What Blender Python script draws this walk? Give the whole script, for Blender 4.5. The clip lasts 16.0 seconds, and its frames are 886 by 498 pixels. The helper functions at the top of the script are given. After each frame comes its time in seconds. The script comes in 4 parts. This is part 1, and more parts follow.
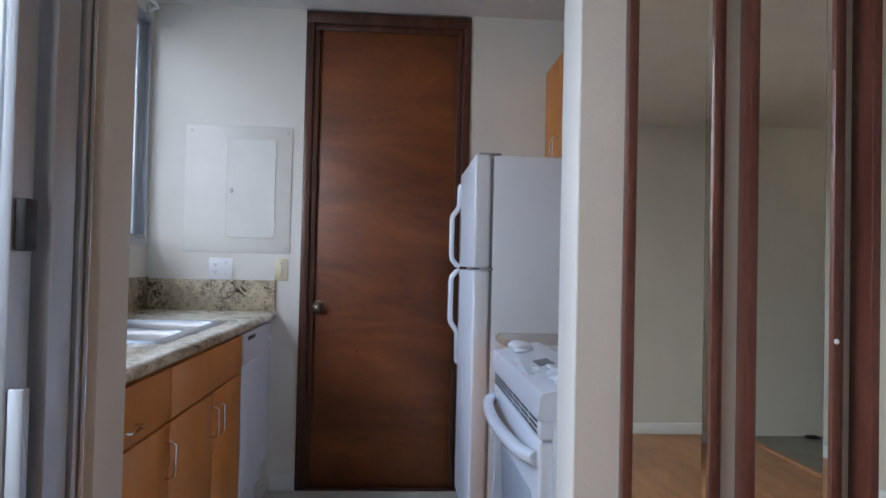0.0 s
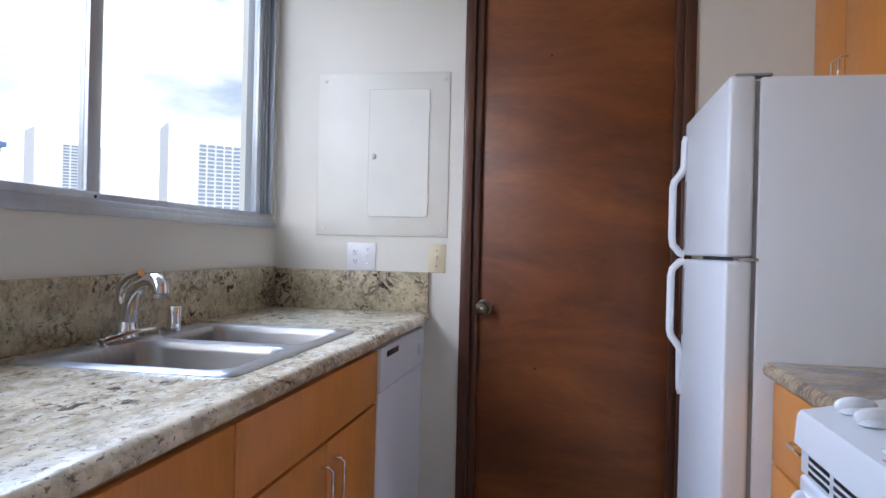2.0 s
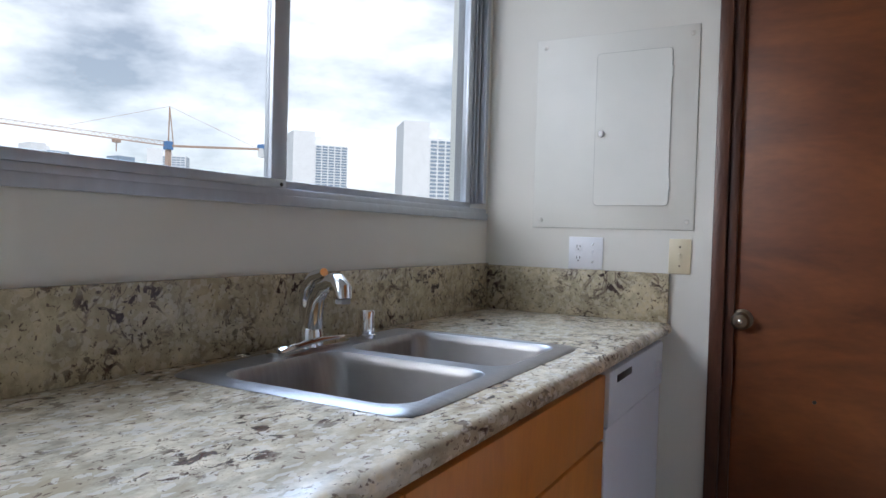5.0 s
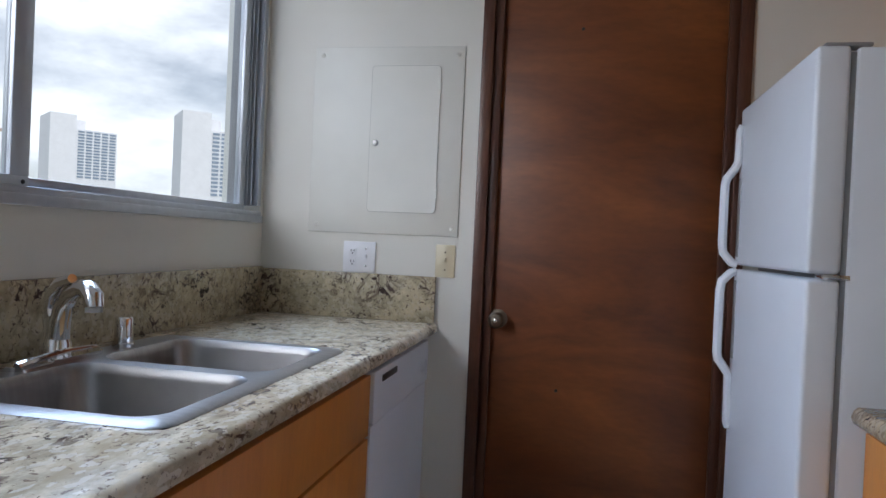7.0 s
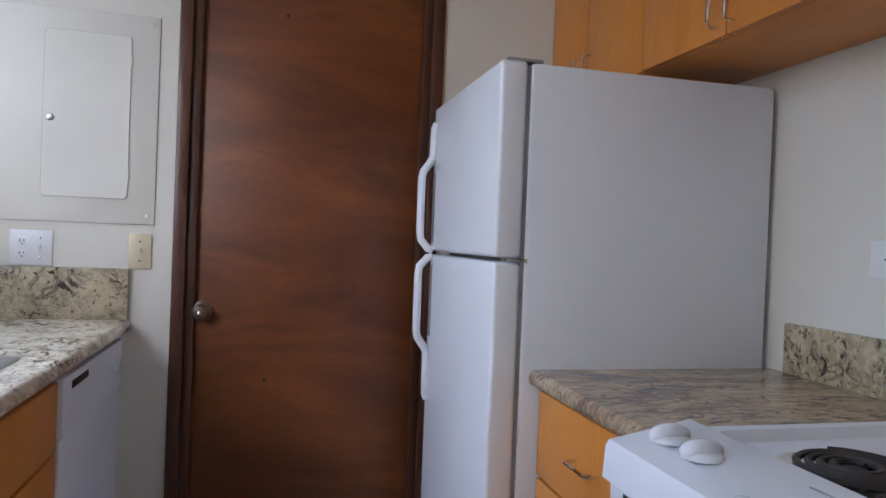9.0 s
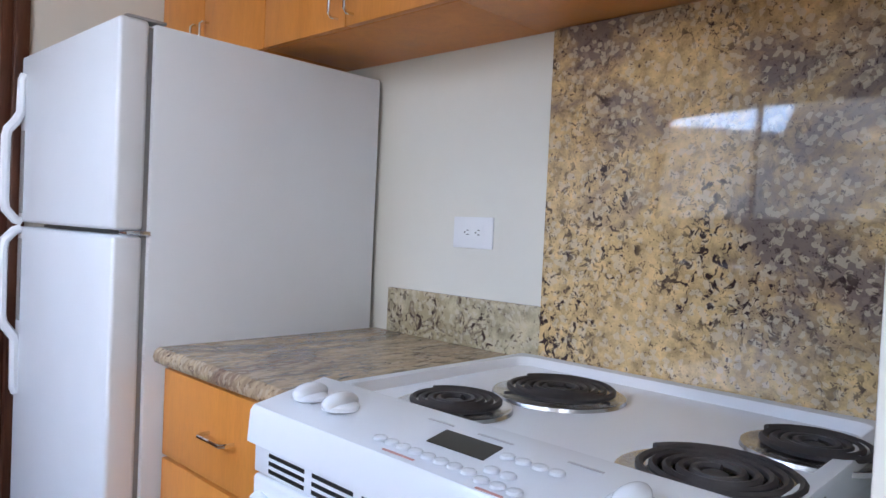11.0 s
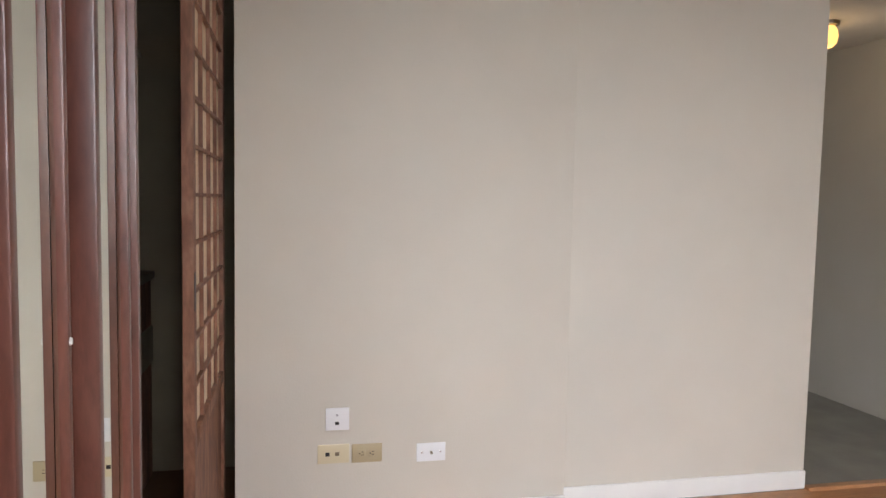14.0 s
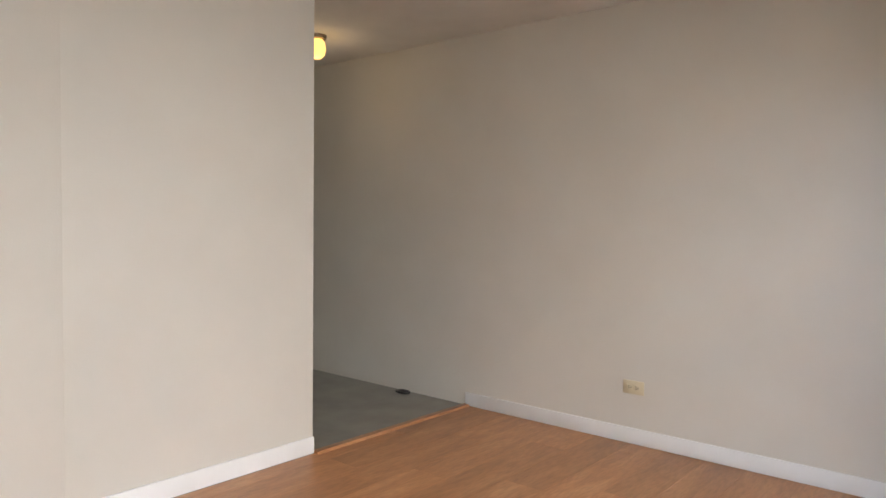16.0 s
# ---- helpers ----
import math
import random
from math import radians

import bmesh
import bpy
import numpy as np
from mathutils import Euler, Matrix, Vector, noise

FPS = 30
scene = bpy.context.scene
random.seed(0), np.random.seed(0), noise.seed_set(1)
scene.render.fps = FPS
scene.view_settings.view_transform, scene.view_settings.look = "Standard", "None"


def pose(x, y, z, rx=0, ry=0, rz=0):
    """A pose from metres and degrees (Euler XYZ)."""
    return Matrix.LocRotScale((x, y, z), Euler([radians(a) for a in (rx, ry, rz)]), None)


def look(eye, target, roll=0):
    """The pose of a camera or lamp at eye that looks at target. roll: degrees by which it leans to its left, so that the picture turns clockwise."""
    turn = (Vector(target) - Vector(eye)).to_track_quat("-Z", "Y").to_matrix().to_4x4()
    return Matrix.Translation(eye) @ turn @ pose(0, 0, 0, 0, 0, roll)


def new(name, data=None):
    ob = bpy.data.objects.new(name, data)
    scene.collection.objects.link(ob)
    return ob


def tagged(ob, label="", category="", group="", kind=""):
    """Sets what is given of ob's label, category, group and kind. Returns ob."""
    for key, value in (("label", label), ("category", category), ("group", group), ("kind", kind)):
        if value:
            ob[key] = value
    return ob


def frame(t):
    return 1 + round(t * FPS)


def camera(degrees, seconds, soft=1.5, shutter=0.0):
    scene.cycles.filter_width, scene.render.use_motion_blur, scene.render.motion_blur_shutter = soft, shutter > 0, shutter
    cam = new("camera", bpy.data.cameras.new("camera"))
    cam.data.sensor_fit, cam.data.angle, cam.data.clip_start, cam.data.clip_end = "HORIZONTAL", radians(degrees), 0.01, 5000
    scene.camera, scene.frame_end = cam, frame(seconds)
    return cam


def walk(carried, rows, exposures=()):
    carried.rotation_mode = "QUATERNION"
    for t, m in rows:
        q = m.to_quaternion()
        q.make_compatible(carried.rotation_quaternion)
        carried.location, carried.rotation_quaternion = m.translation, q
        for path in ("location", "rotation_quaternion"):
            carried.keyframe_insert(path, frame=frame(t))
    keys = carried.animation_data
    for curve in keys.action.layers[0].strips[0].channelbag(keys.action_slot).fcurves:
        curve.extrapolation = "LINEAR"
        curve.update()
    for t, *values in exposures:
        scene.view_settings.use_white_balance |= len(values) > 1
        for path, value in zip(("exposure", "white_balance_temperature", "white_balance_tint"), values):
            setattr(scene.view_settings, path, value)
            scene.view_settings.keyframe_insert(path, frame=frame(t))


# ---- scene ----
cam = camera(65.1, 16.0)
SKY = 0.06
KITCHEN, LIVING = 85.0, 60.0

PATH = [
    (0, (0.188, -0.041, 1.175), (0.309, 1.955, 1.219), 1.3),
    (0.5, (0.131, 0.208, 1.167), (0.2235, 2.207, 1.2103), 1.4),
    (1, (0.095, 0.428, 1.159), (0.131, 2.427, 1.198), 1.6),
    (1.5, (0.153, 0.692, 1.168), (-0.013, 2.685, 1.187), 1.7),
    (2, (0.096, 0.895, 1.17), (-0.267, 2.862, 1.167), 1.4),
    (2.5, (0.027, 1.046, 1.168), (-0.529, 2.967, 1.15), 1.5),
    (3, (0.025, 1.143, 1.169), (-0.759, 2.983, 1.135), 1.4),
    (3.5, (0.008, 1.212, 1.173), (-0.936, 2.974, 1.131), 1.3),
    (3.7, (-0.014, 1.221, 1.169), (-0.992, 2.965, 1.128), 1.5),
    (5.8, (-0.027, 1.292, 1.192), (-0.934, 3.074, 1.136), 2.1),
    (6, (-0.029, 1.288, 1.194), (-0.842, 3.114, 1.14), 2.3),
    (6.5, (-0.005, 1.279, 1.19), (-0.608, 3.186, 1.154), 2.6),
    (7, (0.034, 1.243, 1.198), (-0.358, 3.204, 1.174), 2.6),
    (7.5, (0.036, 1.23, 1.191), (-0.127, 3.224, 1.189), 2.9),
    (8, (0.037, 1.218, 1.201), (0.078, 3.217, 1.192), 2.8),
    (8.2, (0.032, 1.213, 1.199), (0.153, 3.209, 1.19), 2.7),
    (10.3, (-0.095, 1.268, 1.201), (1.022, 2.927, 1.151), 2.3),
    (10.5, (-0.096, 1.262, 1.195), (1.116, 2.851, 1.148), 2.4),
    (11, (-0.11, 1.225, 1.199), (1.339, 2.602, 1.144), 2.7),
    (11.5, (-0.088, 1.172, 1.204), (1.546, 2.322, 1.137), 2.5),
    (12, (-0.023, 1.109, 1.21), (1.755, 2.021, 1.127), 1.4),
    (12.5, (0.045, 1.038, 1.208), (1.935, 1.688, 1.114), 0.7),
    (13, (0.147, 1.007, 1.208), (2.119, 1.315, 1.089), 0.8),
    (13.5, (0.143, 0.95, 1.215), (2.139, 0.944, 1.096), 1.5),
    (14, (0.106, 0.909, 1.224), (2.057, 0.493, 1.083), 1.1),
    (14.5, (0.029, 0.987, 1.132), (1.848, 0.159, 1.054), 0.7),
    (15, (0.034, 0.958, 1.165), (1.714, -0.122, 1.063), 1.1),
    (15.5, (0.05, 0.909, 1.15), (1.56, -0.4, 1.049), 1.1),
    (16, (0.082, 0.837, 1.121), (1.374, -0.687, 1.036), 0.7),
]
EXPOSURES = ((0.0, 0.4, 5900, 13), (1.0, 0.78, 6000, 15), (3.7, 0.66, 6300, 17), (5.8, 0.18, 6200, 12), (8.2, 0.15, 6300, 16), (10.3, 0.95, 6300, 18), (11.5, 1.02, 6200, 14), (12.5, 0.82, 6400, 14), (13.5, 0.7, 6600, 16), (14.0, 0.85, 6600, 14), (14.5, 0.95, 6600, 13), (16.0, 1.0, 6800, 13))
walk(cam, [(t, look(eye, target, roll)) for t, eye, target, roll in PATH], EXPOSURES)

# ---- world, sun, large lights ----
world = bpy.data.worlds.new("daylight")
scene.world = world
world.use_nodes = True
wn, wl = world.node_tree.nodes, world.node_tree.links
wn.clear()
sky = wn.new("ShaderNodeTexSky")
sky.sky_type, sky.sun_disc = "NISHITA", False
sky.sun_elevation, sky.sun_rotation = radians(55), radians(150)
coords = wn.new("ShaderNodeTexCoord")
stretch = wn.new("ShaderNodeMapping")
stretch.inputs["Scale"].default_value = (1.0, 1.0, 2.6)
clouds = wn.new("ShaderNodeTexNoise")
clouds.inputs["Scale"].default_value, clouds.inputs["Detail"].default_value = 3.2, 7.0
clouds.inputs["Roughness"].default_value = 0.55
cover = wn.new("ShaderNodeValToRGB")
cover.color_ramp.elements[0].position, cover.color_ramp.elements[1].position = 0.36, 0.60
cover.color_ramp.elements[0].color = (0.24, 0.24, 0.24, 1)
blend = wn.new("ShaderNodeMix")
blend.data_type = "RGBA"
blend.inputs[7].default_value = (17.5, 18.2, 19.0, 1)
sheet = wn.new("ShaderNodeBackground")
sheet.inputs["Strength"].default_value = SKY
out = wn.new("ShaderNodeOutputWorld")
wl.new(coords.outputs["Generated"], stretch.inputs["Vector"])
wl.new(stretch.outputs["Vector"], clouds.inputs["Vector"])
wl.new(clouds.outputs["Fac"], cover.inputs["Fac"])
wl.new(cover.outputs["Color"], blend.inputs[0])
wl.new(sky.outputs["Color"], blend.inputs[6])
wl.new(blend.outputs[2], sheet.inputs["Color"])
wl.new(sheet.outputs["Background"], out.inputs["Surface"])

sun = new("sun", bpy.data.lights.new("sun", "SUN"))
sun.data.energy, sun.data.angle, sun.data.color = 1.8, radians(12), (1.0, 0.95, 0.88)
sun.matrix_world = look((60, -60, 110), (0, 0, 0))
# sky light that falls in through the kitchen window and the glass door
for name, eye, aim, wide, high, power, tint in (
        ("sky_kitchen", (-2.5, 3.5, 3.5), (-0.5, 2.1, 0.9), 2.4, 2.0, KITCHEN, (0.52, 0.70, 1.0)),
        ("sky_living", (-2.4, 0.1, 2.4), (1.5, 0.0, 1.1), 2.2, 2.0, LIVING, (0.95, 0.96, 1.0))):
    lamp_ = new(name, bpy.data.lights.new(name, "AREA"))
    lamp_.data.shape, lamp_.data.size, lamp_.data.size_y = "RECTANGLE", wide, high
    lamp_.data.energy, lamp_.data.color = power, tint
    lamp_.matrix_world = look(eye, aim)


# ---- materials ----
def material(name, color, rough=0.5, metal=0.0, var=0.08, scale=6.0, bump=0.0, bscale=80.0, stretch=(1, 1, 1), spec=0.5, coat=0.0):
    m = bpy.data.materials.new(name)
    m.use_nodes = True
    n, l = m.node_tree.nodes, m.node_tree.links
    b = n["Principled BSDF"]
    b.inputs["Roughness"].default_value, b.inputs["Metallic"].default_value = rough, metal
    b.inputs["Specular IOR Level"].default_value, b.inputs["Coat Weight"].default_value = spec, coat
    c = n.new("ShaderNodeTexCoord")
    mp = n.new("ShaderNodeMapping")
    mp.inputs["Scale"].default_value = stretch
    l.new(c.outputs["Object"], mp.inputs["Vector"])
    t = n.new("ShaderNodeTexNoise")
    t.inputs["Scale"].default_value, t.inputs["Detail"].default_value = scale, 5
    l.new(mp.outputs["Vector"], t.inputs["Vector"])
    r = n.new("ShaderNodeValToRGB")
    r.color_ramp.elements[0].position, r.color_ramp.elements[1].position = 0.3, 0.7
    r.color_ramp.elements[0].color = (*[v * (1 - var) for v in color], 1)
    r.color_ramp.elements[1].color = (*[min(1, v * (1 + var)) for v in color], 1)
    l.new(t.outputs["Fac"], r.inputs["Fac"])
    l.new(r.outputs["Color"], b.inputs["Base Color"])
    if bump:
        f = n.new("ShaderNodeTexNoise")
        f.inputs["Scale"].default_value, f.inputs["Detail"].default_value = bscale, 4
        l.new(mp.outputs["Vector"], f.inputs["Vector"])
        bp = n.new("ShaderNodeBump")
        bp.inputs["Strength"].default_value, bp.inputs["Distance"].default_value = bump, 0.002
        l.new(f.outputs["Fac"], bp.inputs["Height"])
        l.new(bp.outputs["Normal"], b.inputs["Normal"])
    return m


def ramp(n, stops, mode="LINEAR"):
    r = n.new("ShaderNodeValToRGB")
    r.color_ramp.interpolation = mode
    e = r.color_ramp.elements
    while len(e) < len(stops):
        e.new(0.5)
    for k, (p, c) in enumerate(stops):
        e[k].position, e[k].color = p, (*c, 1)
    return r


def granite(name, base, patch, fleck, fine, patch_scale=2.2, fleck_scale=26.0, fleck_at=0.60, patch_at=0.52, rough=0.16, shift=(0, 0, 0), squash=(1, 1, 1), vein=0.0, coat=0.0):
    """Polished granite: broad clouds of colour, veined dark flecks and fine crystals."""
    m = bpy.data.materials.new(name)
    m.use_nodes = True
    n, l = m.node_tree.nodes, m.node_tree.links
    b = n["Principled BSDF"]
    b.inputs["Roughness"].default_value = rough
    c = n.new("ShaderNodeTexCoord")
    mp = n.new("ShaderNodeMapping")
    mp.inputs["Location"].default_value, mp.inputs["Scale"].default_value = shift, squash
    l.new(c.outputs["Object"], mp.inputs["Vector"])

    def tex(scale, detail, rough_, dist=0.0):
        t = n.new("ShaderNodeTexNoise")
        t.inputs["Scale"].default_value, t.inputs["Detail"].default_value = scale, detail
        t.inputs["Roughness"].default_value, t.inputs["Distortion"].default_value = rough_, dist
        l.new(mp.outputs["Vector"], t.inputs["Vector"])
        return t

    def mix(fac, a, bcol):
        x = n.new("ShaderNodeMix")
        x.data_type = "RGBA"
        l.new(fac, x.inputs[0])
        for k, v in ((6, a), (7, bcol)):
            if isinstance(v, tuple):
                x.inputs[k].default_value = (*v, 1)
            else:
                l.new(v, x.inputs[k])
        return x.outputs[2]

    mid = tex(fleck_scale * 0.55, 8, 0.7)
    tone = ramp(n, ((0.36, tuple(v * 0.62 for v in base)), (0.5, base), (0.66, tuple(min(1, v * 1.35) for v in base))))
    l.new(mid.outputs["Fac"], tone.inputs["Fac"])
    broad = tex(patch_scale, 7, 0.66, 0.6)
    where = ramp(n, ((patch_at, (0, 0, 0)), (patch_at + 0.09, (0.9, 0.9, 0.9))))
    l.new(broad.outputs["Fac"], where.inputs["Fac"])
    col = mix(where.outputs["Color"], tone.outputs["Color"], patch)
    crystal = n.new("ShaderNodeTexVoronoi")
    crystal.inputs["Scale"].default_value = 95
    l.new(mp.outputs["Vector"], crystal.inputs["Vector"])
    grey = n.new("ShaderNodeSeparateColor")
    l.new(crystal.outputs["Color"], grey.inputs[0])
    cr = ramp(n, ((0.0, (0, 0, 0)), (0.74, (0, 0, 0)), (0.80, (0.55, 0.55, 0.55))))
    l.new(grey.outputs[0], cr.inputs["Fac"])
    col = mix(cr.outputs["Color"], col, fine)
    fl = tex(fleck_scale, 6, 0.62, 1.1)
    fr = ramp(n, ((fleck_at, (0, 0, 0)), (fleck_at + 0.035, (1, 1, 1))))
    l.new(fl.outputs["Fac"], fr.inputs["Fac"])
    gate = tex(patch_scale * 2.3, 4, 0.6)
    gr = ramp(n, ((0.43, (0.0, 0.0, 0.0)), (0.58, (1, 1, 1))))
    l.new(gate.outputs["Fac"], gr.inputs["Fac"])
    both = n.new("ShaderNodeMath")
    both.operation = "MULTIPLY"
    l.new(fr.outputs["Color"], both.inputs[0])
    l.new(gr.outputs["Color"], both.inputs[1])
    col = mix(both.outputs[0], col, fleck)
    b.inputs["Coat Weight"].default_value, b.inputs["Coat Roughness"].default_value = coat, 0.03
    if vein:
        lines = tex(patch_scale * 2.6, 5, 0.55, 0.9)
        near = ramp(n, ((0.482, (0, 0, 0)), (0.5, (vein, vein, vein)), (0.518, (0, 0, 0))))
        l.new(lines.outputs["Fac"], near.inputs["Fac"])
        broken = n.new("ShaderNodeMath")
        broken.operation = "MULTIPLY"
        l.new(near.outputs["Color"], broken.inputs[0])
        l.new(gr.outputs["Color"], broken.inputs[1])
        col = mix(broken.outputs[0], col, tuple(v * 1.8 for v in fleck))
    fl2 = tex(fleck_scale * 2.7, 4, 0.6, 0.6)
    fr2 = ramp(n, ((0.60, (0, 0, 0)), (0.64, (0.85, 0.85, 0.85))))
    l.new(fl2.outputs["Fac"], fr2.inputs["Fac"])
    col = mix(fr2.outputs["Color"], col, tuple(v * 1.6 for v in fleck))
    l.new(col, b.inputs["Base Color"])
    return m


def grain(name, dark, mid, light, rough=0.45, scale=3.0, stretch=(1, 1, 1), per_piece=False, coat=0.0, fine=40.0, pores=0.7):
    """Wood: stretched bands, fine pores and slow blotches."""
    m = bpy.data.materials.new(name)
    m.use_nodes = True
    n, l = m.node_tree.nodes, m.node_tree.links
    b = n["Principled BSDF"]
    b.inputs["Coat Weight"].default_value, b.inputs["Coat Roughness"].default_value = coat, 0.25
    c = n.new("ShaderNodeTexCoord")
    vec = c.outputs["Object"]
    if per_piece:
        info = n.new("ShaderNodeObjectInfo")
        add = n.new("ShaderNodeVectorMath")
        add.operation = "MULTIPLY_ADD"
        l.new(info.outputs["Random"], add.inputs[0])
        add.inputs[1].default_value = (37, 53, 11)
        l.new(vec, add.inputs[2])
        vec = add.outputs[0]
    mp = n.new("ShaderNodeMapping")
    mp.inputs["Scale"].default_value = stretch
    l.new(vec, mp.inputs["Vector"])
    t = n.new("ShaderNodeTexNoise")
    t.inputs["Scale"].default_value, t.inputs["Detail"].default_value, t.inputs["Distortion"].default_value = scale, 8, 0.9
    t.inputs["Roughness"].default_value = 0.6
    l.new(mp.outputs["Vector"], t.inputs["Vector"])
    r = ramp(n, ((0.3, dark), (0.5, mid), (0.72, light)))
    l.new(t.outputs["Fac"], r.inputs["Fac"])
    p = n.new("ShaderNodeTexNoise")
    p.inputs["Scale"].default_value, p.inputs["Detail"].default_value = fine, 3
    l.new(mp.outputs["Vector"], p.inputs["Vector"])
    pr = ramp(n, ((0.35, (0.72, 0.72, 0.72)), (0.6, (1, 1, 1))))
    l.new(p.outputs["Fac"], pr.inputs["Fac"])
    x = n.new("ShaderNodeMix")
    x.data_type, x.blend_type = "RGBA", "MULTIPLY"
    x.inputs[0].default_value = pores
    l.new(r.outputs["Color"], x.inputs[6])
    l.new(pr.outputs["Color"], x.inputs[7])
    col = x.outputs[2]
    if per_piece:
        hv = n.new("ShaderNodeHueSaturation")
        mr = n.new("ShaderNodeMapRange")
        mr.inputs["To Min"].default_value, mr.inputs["To Max"].default_value = 0.86, 1.12
        l.new(info.outputs["Random"], mr.inputs["Value"])
        l.new(mr.outputs["Result"], hv.inputs["Value"])
        l.new(col, hv.inputs["Color"])
        col = hv.outputs["Color"]
    l.new(col, b.inputs["Base Color"])
    rr = n.new("ShaderNodeMapRange")
    rr.inputs["To Min"].default_value, rr.inputs["To Max"].default_value = rough * 0.8, min(1, rough * 1.3)
    l.new(t.outputs["Fac"], rr.inputs["Value"])
    l.new(rr.outputs["Result"], b.inputs["Roughness"])
    return m


def glass(name, tint=(0.95, 0.98, 0.98)):
    m = bpy.data.materials.new(name)
    m.use_nodes = True
    b = m.node_tree.nodes["Principled BSDF"]
    b.inputs["Base Color"].default_value = (*tint, 1)
    b.inputs["Transmission Weight"].default_value, b.inputs["Roughness"].default_value, b.inputs["IOR"].default_value = 1.0, 0.0, 1.05
    return m


def glow(name, color, strength):
    m = bpy.data.materials.new(name)
    m.use_nodes = True
    b = m.node_tree.nodes["Principled BSDF"]
    b.inputs["Base Color"].default_value = (*color, 1)
    b.inputs["Emission Color"].default_value, b.inputs["Emission Strength"].default_value = (*color, 1), strength
    return m


M_KIT = material("cream_paint", (0.74, 0.72, 0.65), 0.55, var=0.03, scale=2.5, bump=0.08, bscale=160)
M_LIV = material("beige_paint", (0.65, 0.615, 0.545), 0.6, var=0.035, scale=2.0, bump=0.3, bscale=150)
M_CEIL = material("ceiling_paint", (0.76, 0.74, 0.70), 0.8, var=0.03, bump=0.4, bscale=220)
M_WHITE = material("white_gloss_paint", (0.80, 0.80, 0.78), 0.35, var=0.03)
M_PANEL = material("panel_paint", (0.735, 0.722, 0.655), 0.5, var=0.03, bump=0.15, bscale=200)
M_APPL = material("white_enamel", (0.76, 0.79, 0.83), 0.3, var=0.015, bump=0.12, bscale=700)
M_STOVE = material("stove_enamel", (0.80, 0.83, 0.87), 0.12, var=0.01)
M_GASKET = material("grey_gasket", (0.30, 0.30, 0.30), 0.6)
M_GAPSHADE = material("paint_shadow_line", (0.50, 0.49, 0.44), 0.6)
M_BLACK = material("black_plastic", (0.012, 0.012, 0.013), 0.4)
M_COIL = material("coil_metal", (0.035, 0.03, 0.03), 0.55, var=0.3, scale=30)
M_CHROME = material("chrome", (0.82, 0.82, 0.83), 0.08, 1.0, var=0.02)
M_DRIP = material("drip_pan", (0.62, 0.62, 0.64), 0.2, 1.0, var=0.1)
M_STEEL = material("brushed_steel", (0.38, 0.375, 0.37), 0.36, 1.0, var=0.08, scale=12, bump=0.1, bscale=120, stretch=(1, 10, 1))
M_ALU = material("anodised_aluminium", (0.50, 0.53, 0.57), 0.4, 0.75, var=0.06, scale=5, stretch=(6, 6, 1))
M_BRASS = material("worn_brass", (0.24, 0.20, 0.15), 0.3, 1.0, var=0.25, scale=30)
M_CAB = grain("maple_laminate", (0.62, 0.225, 0.036), (0.68, 0.255, 0.045), (0.73, 0.29, 0.058), 0.38, 2.2, (6, 6, 1), fine=30, pores=0.22)
M_CABIN = material("cabinet_inside", (0.42, 0.24, 0.10), 0.6)
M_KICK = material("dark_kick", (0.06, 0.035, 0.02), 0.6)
M_DOOR = grain("lauan_veneer", (0.095, 0.025, 0.0065), (0.185, 0.053, 0.0125), (0.270, 0.086, 0.020), 0.42, 1.5, (0.8, 1, 2.4), coat=0.08, fine=30, pores=0.4)
M_FRAME = grain("dark_stained_frame", (0.045, 0.013, 0.007), (0.085, 0.028, 0.014), (0.13, 0.05, 0.025), 0.35, 3.0, (6, 6, 0.6), coat=0.2)
M_TRIM = grain("red_brown_paint", (0.085, 0.026, 0.017), (0.125, 0.042, 0.028), (0.17, 0.065, 0.045), 0.3, 4.0, (3, 3, 0.8), coat=0.3)
M_SHOJI = grain("worn_shoji_wood", (0.12, 0.045, 0.024), (0.24, 0.105, 0.06), (0.40, 0.21, 0.13), 0.6, 9.0, (2, 2, 0.6))
M_PAPER = material("shoji_paper", (0.78, 0.64, 0.47), 0.8, var=0.08)
M_LAM = grain("laminate_plank", (0.33, 0.145, 0.06), (0.43, 0.20, 0.085), (0.52, 0.27, 0.13), 0.35, 2.6, (5, 0.8, 1), per_piece=True, fine=22)
M_UNDER = material("floor_joint", (0.16, 0.08, 0.04), 0.8)
M_VINYL = material("kitchen_vinyl", (0.55, 0.52, 0.45), 0.4, var=0.06, scale=9)
M_HALLF = material("hall_vinyl", (0.23, 0.22, 0.19), 0.35, var=0.18, scale=5, bump=0.1, bscale=40)
M_IVORY = material("ivory_plastic", (0.66, 0.58, 0.40), 0.35, var=0.02)
M_BEIGE = material("beige_plastic", (0.46, 0.38, 0.24), 0.35, var=0.02)
M_PLATE = material("white_plastic", (0.82, 0.83, 0.85), 0.3, var=0.02)
# closet colour darkened: the shade inside the closet is put into the paint
M_DARKIN = material("closet_shade_paint", (0.26, 0.22, 0.15), 0.7)
M_SCREEN = material("display_glass", (0.02, 0.022, 0.02), 0.12)
M_OVEN = material("oven_glass", (0.42, 0.47, 0.52), 0.08)
M_INK = material("grey_print", (0.40, 0.40, 0.42), 0.5)
M_RED = material("red_print", (0.55, 0.25, 0.22), 0.5)
M_GLASS = glass("window_glass")
M_MIRROR = material("mirror_silver", (0.80, 0.84, 0.78), 0.015, 1.0, var=0.0)
M_LAMPG = glow("lamp_glass", (1.0, 0.60, 0.16), 0.9)
